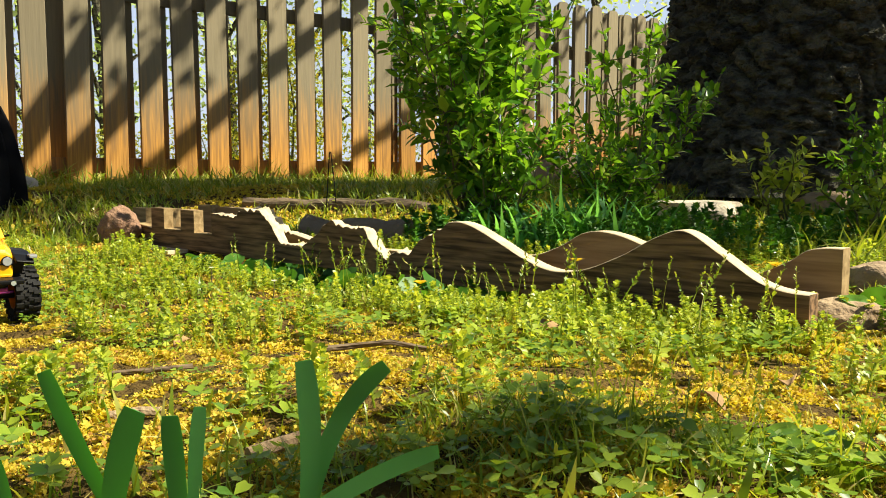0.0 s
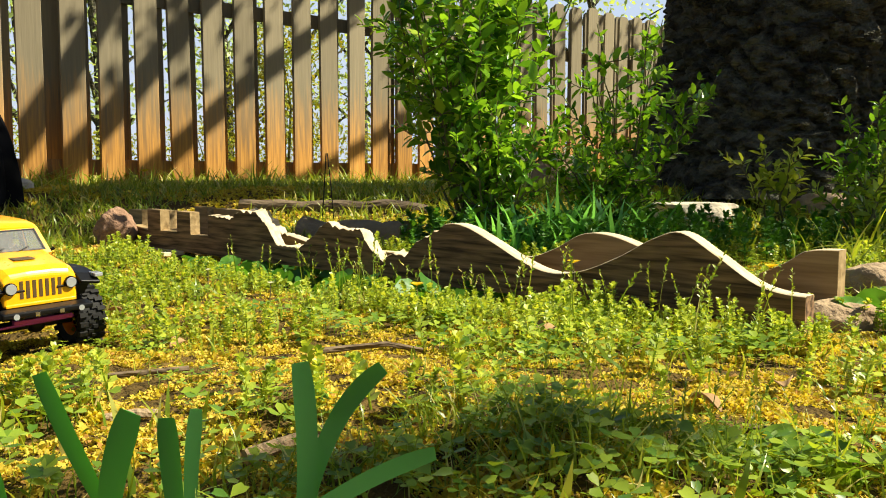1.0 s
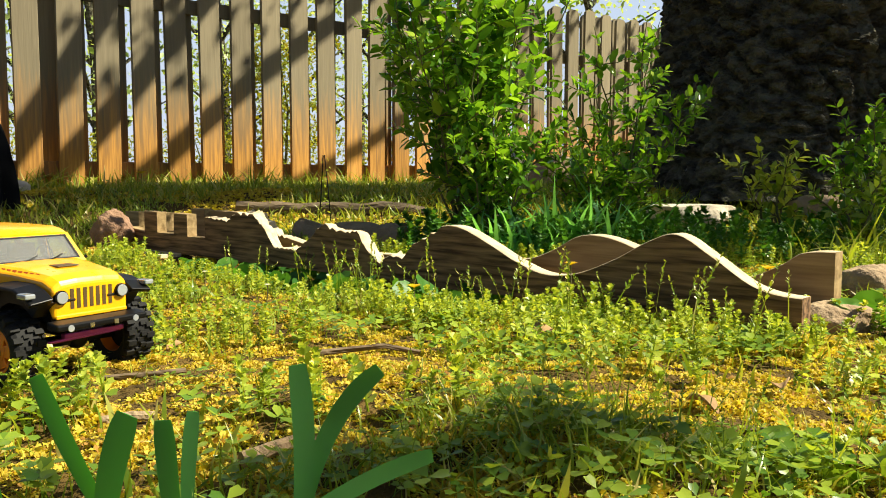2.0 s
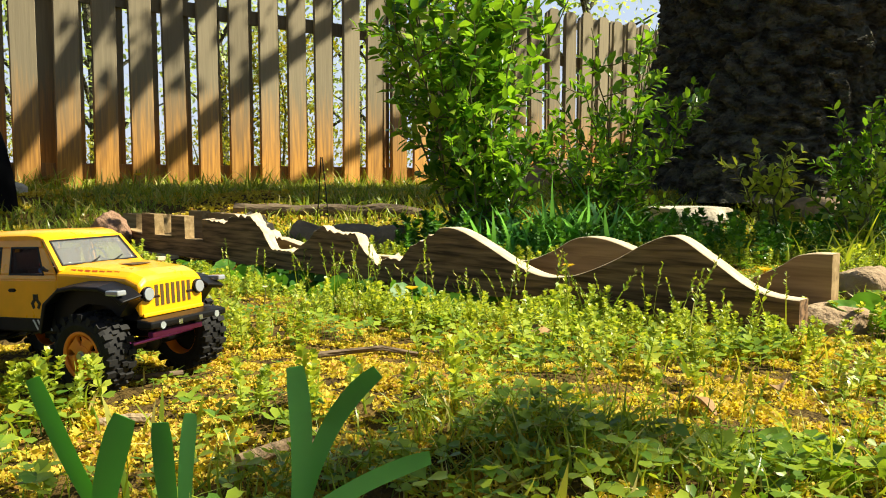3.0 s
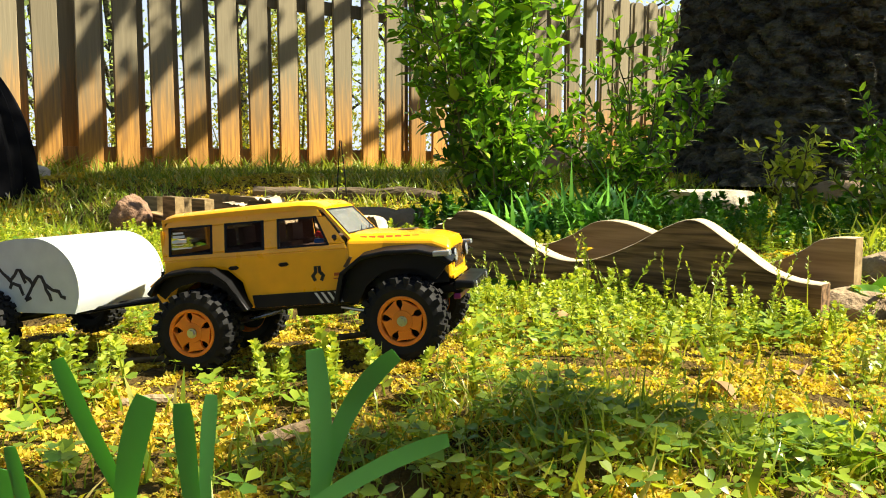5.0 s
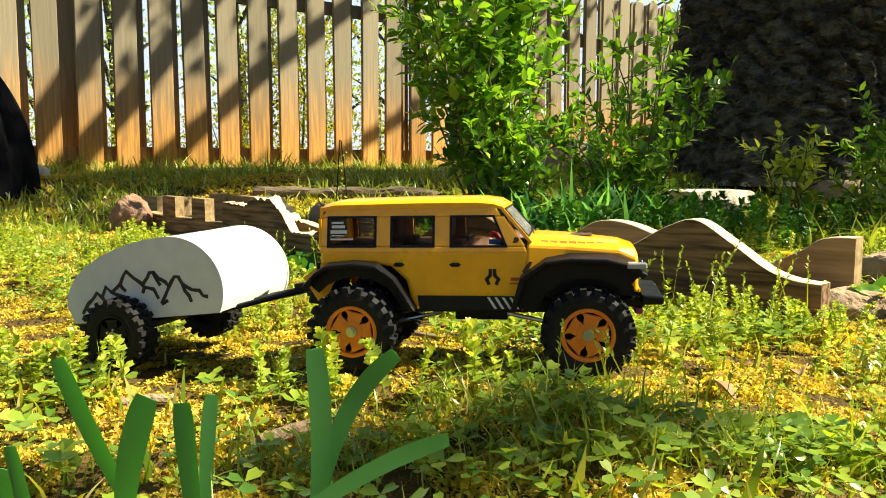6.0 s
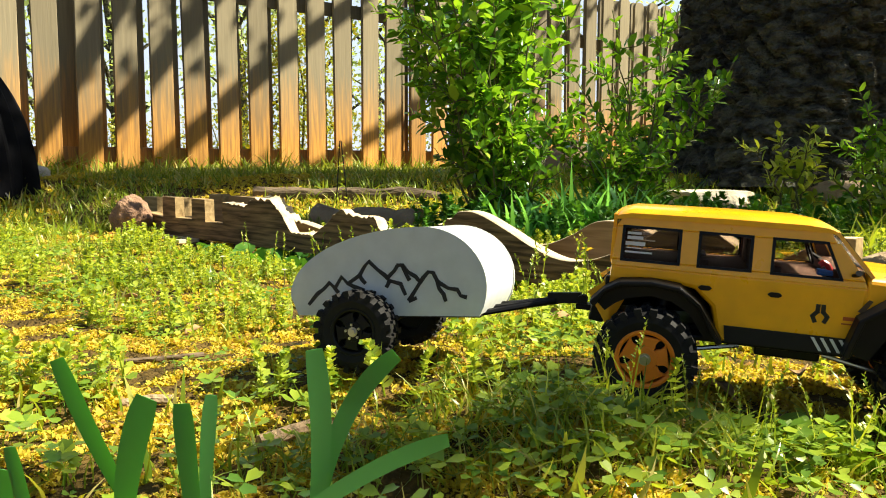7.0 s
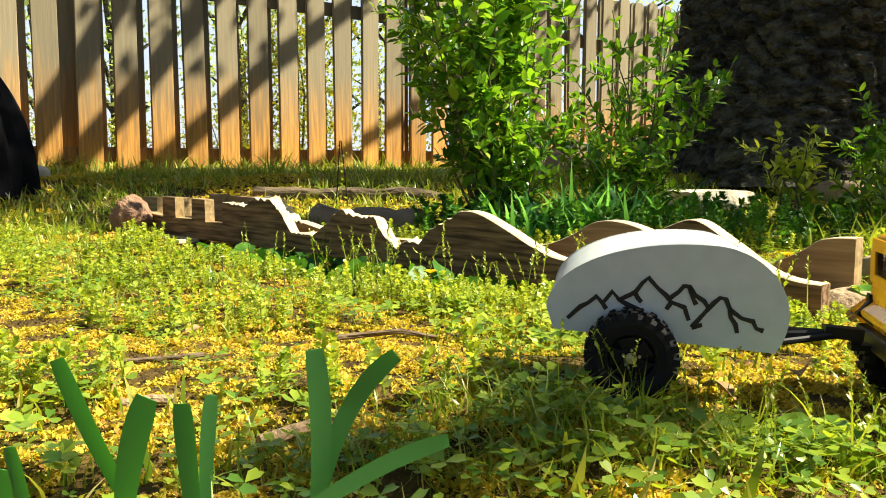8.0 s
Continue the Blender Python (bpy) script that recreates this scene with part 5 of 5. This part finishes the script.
def shrub(name, base, stems, height, spread, leaf, label, seed, material=PRIVET, start=0.12, twigs=9, bare=0.0, bow=1.3):
    """Arching stems, side twigs, and leaves in pairs along them."""
    rng = random.Random(seed)
    gen = np.random.default_rng(seed)
    thing = tagged(new(name), label, "shrub")
    x0, y0 = base
    thing.matrix_basis = Matrix.Translation((x0, y0, float(land(x0, y0)) - 0.004))
    spots, turns, sizes = [], [], []

    def leaves_on(pts, n, size):
        for i in range(n):
            s = (i + rng.uniform(0.2, 0.9)) / n
            j = min(int(s * (len(pts) - 1)), len(pts) - 2)
            q = pts[j].lerp(pts[j + 1], s * (len(pts) - 1) - j)
            d = (pts[j + 1] - pts[j]).normalized()
            a = rng.uniform(0, math.tau)
            for m in (0, 1):
                side = Matrix.Rotation(a + m * math.pi, 3, d) @ d.orthogonal().normalized()
                way = (d * 0.55 + side * 0.9 + Vector((0, 0, 0.15))).normalized()
                up = (Vector((0, 0, 1)) + Vector((rng.uniform(-0.6, 0.6), rng.uniform(-0.6, 0.6), 0))).normalized()
                yv = up.cross(way).normalized()
                zv = way.cross(yv)
                turns.append(np.array(Matrix((way, yv, zv)).transposed()))
                spots.append(np.array(q))
                sizes.append(size * rng.uniform(0.6, 1.15) * (1 - 0.3 * s))
    for k in range(stems):
        a = k * 2.399 + rng.uniform(-0.3, 0.3)
        reach = spread * (0.25 + 0.75 * ((k + 0.5) / stems)) * rng.uniform(0.8, 1.1)
        top = height * rng.uniform(0.65, 1.0) * (1 - 0.25 * (reach / spread) ** 2)
        pts = [Vector((0.02 * math.cos(a), 0.02 * math.sin(a), 0))]
        for j in range(1, 9):
            s = j / 8
            pts.append(Vector((reach * s ** bow * math.cos(a), reach * s ** bow * math.sin(a), top * s)) + Vector((rng.uniform(-1, 1), rng.uniform(-1, 1), 0)) * 0.008)
        bm = bmesh.new()
        tube(bm, pts, [0.0032 * (1 - 0.75 * j / 8) for j in range(9)], 6)
        for m in range(twigs):
            s = start + (0.95 - start) * (m + rng.random()) / twigs
            j = min(int(s * 8), 7)
            q = pts[j].lerp(pts[j + 1], s * 8 - j)
            b = rng.uniform(0, math.tau)
            ln = rng.uniform(0.05, 0.11) * (1.15 - 0.5 * s) * (height / 0.6) ** 0.5
            tip = q + Vector((math.cos(b), math.sin(b), rng.uniform(0.2, 0.9))).normalized() * ln
            mid = q.lerp(tip, 0.5) + Vector((0, 0, -0.006))
            tube(bm, [q, mid, tip], [0.0013, 0.001, 0.0006], 4)
            if rng.random() > bare:
                leaves_on([q, mid, tip], 5, leaf)
        leaves_on(pts[4:], 7, leaf)
        part("stem", bm, STEM, thing, smooth=True)
    me = big_mesh("foliage", [placed(OVAL, np.array(spots), np.array(turns), np.array(sizes))], material)
    foliage = new("foliage", me)
    foliage.parent = thing
    return thing


shrub("shrub", (0.08, 1.66), 24, 0.80, 0.27, 0.046, "dense glossy green privet shrub in sun", 21, twigs=9, start=0.22, bow=1.0)
shrub("shrub", (0.13, 1.55), 10, 0.34, 0.15, 0.032, "low shaded privet growth at the shrub's foot", 22)
shrub("shrub", (0.44, 1.78), 11, 0.52, 0.22, 0.036, "thinner upright privet shrub before the tree", 23, twigs=7)
shrub("shrub", (0.34, 1.62), 10, 0.28, 0.16, 0.030, "low leafy growth between the shrubs", 26)
shrub("seedling", (0.70, 1.62), 5, 0.26, 0.09, 0.032, "slender lime-green seedling in sun", 24, HERB, twigs=4)
shrub("seedling", (0.80, 1.48), 5, 0.20, 0.12, 0.028, "low leafy seedling among the grass", 25, CLOVER, twigs=5)
shrub("shrub", (0.98, 1.78), 9, 0.36, 0.17, 0.034, "shaded leafy shrub before the trunk", 27, twigs=6)
shrub("seedling", (-0.43, 1.83), 2, 0.06, 0.03, 0.022, "tiny bright green seedling on the bank", 28, CLOVER, twigs=3)

# ---- beyond the fence ----


def far_tree(x, y, height, spread, seed, material, label):
    rng = random.Random(seed)
    gen = np.random.default_rng(seed)
    tree = tagged(new("tree"), label, "tree", "trees beyond the fence")
    tree.matrix_basis = Matrix.Translation((x, y, float(land(x, y)) - 0.03))
    bm = bmesh.new()
    tube(bm, [(0.05 * math.sin(j), 0.04 * math.cos(2 * j), height * 0.8 * j / 7) for j in range(8)], [0.10 * (1 - 0.1 * j) for j in range(8)], 8)
    part("trunk", bm, BARK, tree, smooth=True)
    spots = []
    for k in range(11):
        a, s = k * 2.4, 0.12 + 0.8 * k / 11
        reach = spread * (1 - 0.55 * s) * rng.uniform(0.7, 1.1)
        p0 = Vector((0, 0, height * 0.8 * s))
        p1 = p0 + Vector((reach * math.cos(a), reach * math.sin(a), height * 0.14))
        bm = bmesh.new()
        tube(bm, [p0, p0.lerp(p1, 0.5) + Vector((0, 0, 0.1)), p1], [0.04, 0.025, 0.008], 5)
        part("limb", bm, BARK, tree, smooth=True)
        for m in range(5):
            c = np.array(p0.lerp(p1, 0.35 + 0.65 * m / 4))
            spots.append(c + gen.normal(0, (0.32, 0.32, 0.26), (28, 3)))
    w = np.concatenate(spots)
    crown = new("crown", big_mesh("crown", [placed(LEAF, w, turned(gen, len(w), 0.8), gen.uniform(0.07, 0.13, len(w)))], material))
    crown.parent = tree


for k, (x, y, h, s) in enumerate(((-4.6, 11.5, 5.0, 1.3), (-3.1, 12.5, 5.6, 1.3), (-5.4, 9.6, 4.2, 1.1), (-2.1, 14, 6.0, 1.5), (-0.7, 13, 5.2, 1.3), (0.9, 15, 6.2, 1.5), (-6.4, 13, 5.5, 1.5), (-3.6, 16.5, 7, 1.7), (-1.4, 17, 7, 1.8), (2.6, 13, 5, 1.4))):
    far_tree(x, y, h, s, 60 + k, CROWN, "young green tree beyond the fence")


def hedge(x0, y0, x1, y1, height, thick, n, material, label, seed):
    gen = np.random.default_rng(seed)
    thing = tagged(new("hedge"), label, "hedge")
    a, b = Vector((x0, y0, 0)), Vector((x1, y1, 0))
    bm = bmesh.new()
    for k in range(int((b - a).length / 0.25)):
        q = a.lerp(b, (k + 0.5) / ((b - a).length / 0.25))
        z = float(land(q.x, q.y))
        tube(bm, [(q.x, q.y, z - 0.02), (q.x + 0.03, q.y, z + height * 0.5), (q.x - 0.04, q.y + 0.03, z + height * 0.9)], [0.012, 0.009, 0.003], 5)
    part("stems", bm, STEM, thing)
    s = gen.uniform(0, 1, n)
    w = np.stack([x0 + (x1 - x0) * s, y0 + (y1 - y0) * s, np.zeros(n)], 1) + gen.normal(0, thick, (n, 3)) * np.array((1, 1, 0))
    w[:, 2] = land(w[:, 0], w[:, 1]) + height * gen.beta(1.6, 1.1, n) * (1 + 0.15 * np.sin(5 * w[:, 0]))
    f = new("foliage", big_mesh("foliage", [placed(LEAF, w, turned(gen, n, 0.8), gen.uniform(0.022, 0.045, n))], material))
    f.parent = thing


hedge(-5.5, 7.2, 2.5, 8.6, 0.50, 0.22, 15000, HEDGE, "sunlit yellow-green hedge beyond the fence", 80)
hedge(-1.40, 6.0, -0.85, 6.3, 1.12, 0.13, 5200, HEDGE, "tall yellow-flowering bush beyond the fence", 81)



def sky_backdrop():
    """Pale hazy sky low over the horizon, far behind everything."""
    m, nt, p = nodes_of("hazy_sky")
    geo = nt.nodes.new("ShaderNodeTexCoord")
    sep = nt.nodes.new("ShaderNodeSeparateXYZ")
    nt.links.new(geo.outputs["Object"], sep.inputs[0])
    em = nt.nodes.new("ShaderNodeEmission")
    nt.links.new(blend(nt, ramped(nt, sep.outputs[2], 2, 70), (0.80, 0.88, 1.0), (0.50, 0.70, 1.0)), em.inputs["Color"])
    em.inputs["Strength"].default_value = 0.42
    nt.links.new(em.outputs[0], nt.nodes["Material Output"].inputs[0])
    bm = bmesh.new()
    rows = []
    for k in range(25):
        a = radians(50 + 80 * k / 24)
        rows.append([bm.verts.new((r * math.cos(a), r * math.sin(a), z)) for r, z in ((150, -4), (150, 26), (140, 60), (128, 84))])
    for a, b in zip(rows, rows[1:]):
        for k in range(3):
            bm.faces.new((a[k], b[k], b[k + 1], a[k + 1]))
    tagged(part("backdrop", bm, m, None, smooth=True), "pale hazy spring sky", "sky", kind="structure")


sky_backdrop()

# ---- small things lying and growing in front ----


def strap(points, width, label, seed, group="strap leaves"):
    """A thick-ribbed strap leaf along points."""
    pts = [Vector(p) for p in points]
    bm = bmesh.new()
    rows, n = [], 14
    for i in range(n + 1):
        s = i / n
        if len(pts) == 3:
            q = pts[0] * (1 - s) ** 2 + pts[1] * 2 * s * (1 - s) + pts[2] * s * s
            d = ((pts[1] - pts[0]) * (1 - s) + (pts[2] - pts[1]) * s).normalized()
        else:
            q, d = pts[0].lerp(pts[1], s), (pts[1] - pts[0]).normalized()
        side = d.cross(Vector((0.15 * math.sin(seed), 1, 0.2))).normalized()
        w = width * 0.43 * (0.42 + 0.62 * math.sin(min(1.0, 0.1 + s) * 1.75)) * (1 if s < 0.9 else 1 - 2.2 * (s - 0.9))
        back = d.cross(side) * 0.0005
        rows.append([bm.verts.new(p) for p in (q - side * w, q - back * 1.0, q + side * w, q - back * 0.2)])
    for a, b in zip(rows, rows[1:]):
        for k in range(4):
            bm.faces.new((a[k], a[(k + 1) % 4], b[(k + 1) % 4], b[k]))
    bm.faces.new(rows[0])
    bm.faces.new(list(reversed(rows[-1])))
    tagged(part("strap_leaf", bm, STRAP, None, smooth=True), label, "leaf", group)


CUT = "cut green strap leaf close to the lens"
strap([(-0.106, 0.285, -0.002), (-0.122, 0.28, 0.03), (-0.136, 0.28, 0.068)], 0.0085, CUT, 1)
strap([(-0.113, 0.275, -0.002), (-0.112, 0.272, 0.03), (-0.101, 0.27, 0.057)], 0.011, CUT, 2)
strap([(-0.088, 0.28, -0.002), (-0.091, 0.28, 0.025), (-0.0925, 0.28, 0.052)], 0.0085, CUT, 3)
strap([(-0.0865, 0.283, -0.002), (-0.086, 0.283, 0.03), (-0.083, 0.284, 0.054)], 0.006, CUT, 4)
strap([(-0.048, 0.28, -0.002), (-0.040, 0.279, 0.035), (-0.045, 0.278, 0.072)], 0.0085, CUT, 5)
strap([(-0.0465, 0.282, 0.0), (-0.042, 0.284, 0.050), (-0.0165, 0.283, 0.069)], 0.008, CUT, 6)
strap([(-0.072, 0.262, 0.0), (-0.030, 0.268, 0.034), (0.002, 0.275, 0.0405)], 0.0075, CUT, 7)
strap([(-0.140, 0.26, -0.002), (-0.146, 0.258, 0.02), (-0.1435, 0.256, 0.037)], 0.008, CUT, 8)
strap([(-0.132, 0.258, -0.002), (-0.137, 0.257, 0.02), (-0.1405, 0.255, 0.045)], 0.006, CUT, 9)


def twig(points, radius, label, material=LOG):
    bm = bmesh.new()
    tube(bm, [(x, y, float(land(x, y)) + radius + lift) for x, y, lift in points], [radius * (1 - 0.08 * i) for i in range(len(points))], 7)
    tagged(part("twig", bm, material, None, smooth=True), label, "twig", "fallen twigs")


twig([(-0.215, 0.555 - 0.02, 0.002), (-0.19, 0.54, 0.001), (-0.165, 0.55, 0.003)], 0.0022, "thin brown twig lying in the moss")
twig([(-0.075, 0.555, 0.002), (-0.055, 0.562, 0.004), (-0.03, 0.57, 0.003), (-0.005, 0.575, 0.002)], 0.0024, "thin brown twig lying in the moss")
twig([(-0.175, 0.43, 0.0), (-0.16, 0.435, 0.001), (-0.148, 0.437, 0.0)], 0.0030, "short grey piece of stick", ROCK_TAN)
twig([(-0.085, 0.365, 0.002), (-0.072, 0.375, 0.004), (-0.052, 0.385, 0.002)], 0.0040, "grey stub of a stick", ROCK_TAN)
twig([(0.16, 0.40, 0.002), (0.175, 0.385, 0.004), (0.188, 0.375, 0.002)], 0.0024, "thin brown twig lying in the moss")
twig([(0.225, 0.88, 0.0), (0.235, 0.875, 0.02), (0.232, 0.87, 0.045)], 0.0012, "dry upright stalk before the plank", DRY)


def dry_leaf(x, y, size, turn, label):
    bm = bmesh.new()
    rows = []
    for i in range(9):
        s = i / 8
        w = 0.33 * math.sin(math.pi * min(1, s * 0.95 + 0.03)) ** 0.8
        lift = 0.16 * math.sin(s * 3)
        rows.append([bm.verts.new((s * size, q * w * size, (lift + 0.5 * abs(q) ** 2 * w) * size)) for q in (-1, -0.5, 0, 0.5, 1)])
    for a, b in zip(rows, rows[1:]):
        for k in range(4):
            bm.faces.new((a[k], a[k + 1], b[k + 1], b[k]))
    ob = part("dead_leaf", bm, DRY, None, smooth=True)
    ob.modifiers.new("thickness", "SOLIDIFY").thickness = 0.0005
    ob.matrix_basis = Matrix.Translation((x, y, float(land(x, y)) + 0.004)) @ pose(0, 0, 0, 14, -10, turn)
    tagged(ob, label, "leaf", "dead leaves")


dry_leaf(0.082, 0.655, 0.026, 15, "curled tan dead leaf on the moss")
dry_leaf(0.155, 0.42, 0.02, 130, "brown dead leaf among clover")
dry_leaf(-0.20, 0.62, 0.016, 60, "small brown dead leaf on the moss")
dry_leaf(0.21, 0.47, 0.018, 250, "brown dead leaf among grass")
dry_leaf(-0.30, 0.80, 0.02, 200, "small brown dead leaf on the moss")


def flower(x, y, height, size, material, label):
    base = tagged(new("flower"), label, "flower", "small wild flowers")
    base.matrix_basis = Matrix.Translation((x, y, float(land(x, y)) - 0.001)) @ pose(0, 0, 0, 0, 0, (x * 7919) % 360)
    bm = bmesh.new()
    tube(bm, [(0, 0, 0), (height * 0.1, 0, height * 0.5), (height * 0.12, 0, height)], [0.0009, 0.0007, 0.0006], 5)
    part("stalk", bm, STEM, base)
    for k in range(5):
        bm = bmesh.new()
        v, f = OVAL
        vs = [bm.verts.new(Matrix.Rotation(k * math.tau / 5, 3, "Z") @ Matrix.Rotation(-0.45, 3, "Y") @ Vector((p[0] * size, p[1] * size * 1.8, p[2] * size)) + Vector((height * 0.12, 0, height))) for p in v]
        for t in f:
            bm.faces.new([vs[i] for i in t])
        part("petal", bm, material, base)


for x, y, h in ((-0.012, 0.80, 0.030), (0.160, 0.86, 0.052), (0.196, 0.84, 0.045), (0.222, 0.84, 0.042), (0.345, 0.80, 0.05), (-0.88, 2.55, 0.06), (0.25, 0.83, 0.044)):
    flower(x, y, h, 0.0085 if y < 2 else 0.02, PETAL, "small yellow wild flower")
for x, y, h in ((-0.26, 0.95, 0.03), (-0.18, 0.9, 0.025), (-0.35, 1.0, 0.02), (0.03, 0.62, 0.012)):
    flower(x, y, h, 0.0045, WHITE_PETAL, "tiny white wild flower")


def wire_hoop(x, y):
    """A thin green garden wire bent double, with a climbing shoot."""
    z = float(land(x, y))
    thing = tagged(new("plant_support"), "thin dark green wire hoop with a climbing shoot", "plant support")
    bm = bmesh.new()
    tube(bm, [(x - 0.012, y, z), (x - 0.006, y, z + 0.08), (x, y, z + 0.17)], [0.0016] * 3, 6)
    tube(bm, [(x + 0.016, y + 0.01, z), (x + 0.012, y, z + 0.08), (x + 0.003, y, z + 0.17)], [0.0016] * 3, 6)
    part("wire", bm, BLACK, thing)
    gen = np.random.default_rng(3)
    w = np.stack([np.full(26, x) + gen.normal(0.006, 0.005, 26), np.full(26, y), z + 0.02 + 0.15 * np.arange(26) / 26], 1)
    f = new("shoot", big_mesh("shoot", [placed(OVAL, w, turned(gen, 26, 0.7), gen.uniform(0.008, 0.014, 26))], HERB))
    f.parent = thing


wire_hoop(-0.255, 2.02)

# ---- what moves ----
# seconds, x, y, height of the eye less this, heading, nose up, lean
CAR_ROWS = [(0.0, -0.4670, 0.7950, -0.1330, -49.0, -2.0, 0.0), (0.5, -0.4010, 0.7150, -0.1350, -45.0, -2.0, 1.0), (1.0, -0.3670, 0.6820, -0.1360, -41.5, -3.0, 2.0),
            (1.5, -0.3390, 0.6360, -0.1365, -39.0, -1.9, 2.0), (2.0, -0.3060, 0.6040, -0.1350, -34.5, -1.0, 0.5), (2.8, -0.2540, 0.5680, -0.1345, -28.0, 1.0, 0.0),
            (3.5, -0.2150, 0.5532, -0.1279, -22.2, 5.0, 0.8), (4.0, -0.1627, 0.5363, -0.1270, -15.3, 4.8, 0.2), (4.5, -0.1189, 0.5321, -0.1250, -11.7, 5.3, -0.6),
            (6.0, 0.0217, 0.4970, -0.1200, -9.1, 1.0, 0.0), (6.5, 0.0932, 0.4523, -0.1175, -21.1, -5.2, 2.3), (7.0, 0.1777, 0.4311, -0.1272, -15.9, -3.8, 0.3),
            (7.5, 0.2561, 0.4163, -0.1324, -12.2, -0.9, 0.6), (8.0, 0.3267, 0.4074, -0.1345, -13.3, 2.0, 0.7)]
TRAILER_ROWS = [(0.0, -0.6260, 0.9800, -0.1330, -51.0, 1.0, 0.0), (0.5, -0.5700, 0.8950, -0.1340, -47.0, 1.0, 0.0), (1.0, -0.5350, 0.8330, -0.1360, -44.0, 1.0, 0.0),
                (1.5, -0.5090, 0.7780, -0.1360, -41.0, 1.0, 0.0), (2.0, -0.4820, 0.7340, -0.1350, -38.0, 1.0, 0.0), (2.8, -0.4420, 0.6790, -0.1340, -33.0, 1.0, 0.0),
                (3.5, -0.4129, 0.6464, -0.1310, -28.0, 1.0, -1.0), (4.0, -0.3690, 0.6085, -0.1290, -23.0, 2.0, -1.0), (4.5, -0.3289, 0.5924, -0.1270, -20.0, 2.0, -1.0),
                (6.0, -0.1844, 0.5456, -0.1239, -17.0, 6.9, 0.9), (6.5, -0.1141, 0.5198, -0.1194, -14.5, 10.8, 0.8), (7.0, -0.0339, 0.4921, -0.1143, -15.3, 2.4, -3.2),
                (7.5, 0.0416, 0.4680, -0.1018, -15.7, -6.5, 2.3), (8.0, 0.1002, 0.4414, -0.1122, -10.9, -4.6, 0.9)]


def spun(wheels, rows, radius):
    """Wheels roll by the way their thing goes."""
    way, keys = 0.0, []
    for a, b in zip(rows, rows[1:]):
        step = math.hypot(b[1] - a[1], b[2] - a[2])
        for i in range(4):
            keys.append((a[0] + (b[0] - a[0]) * i / 4, way + step * i / 4))
        way += step
    keys.append((rows[-1][0], way))
    for w in wheels:
        m = w.matrix_basis.copy()
        walk(w, [(t, m @ Matrix.Rotation(d / radius, 4, "Y")) for t, d in keys])


def rolled(rows):
    return [(t, pose(x, y, EYE_Z + z, lean, -nose, heading)) for t, x, y, z, heading, nose, lean in rows]


def motions():
    walk(CAR, rolled(CAR_ROWS))
    walk(TRAILER, rolled(TRAILER_ROWS))
    spun(CAR_WHEELS, CAR_ROWS, 0.0278)
    spun(TRAILER_WHEELS, TRAILER_ROWS, 0.0225)


motions()
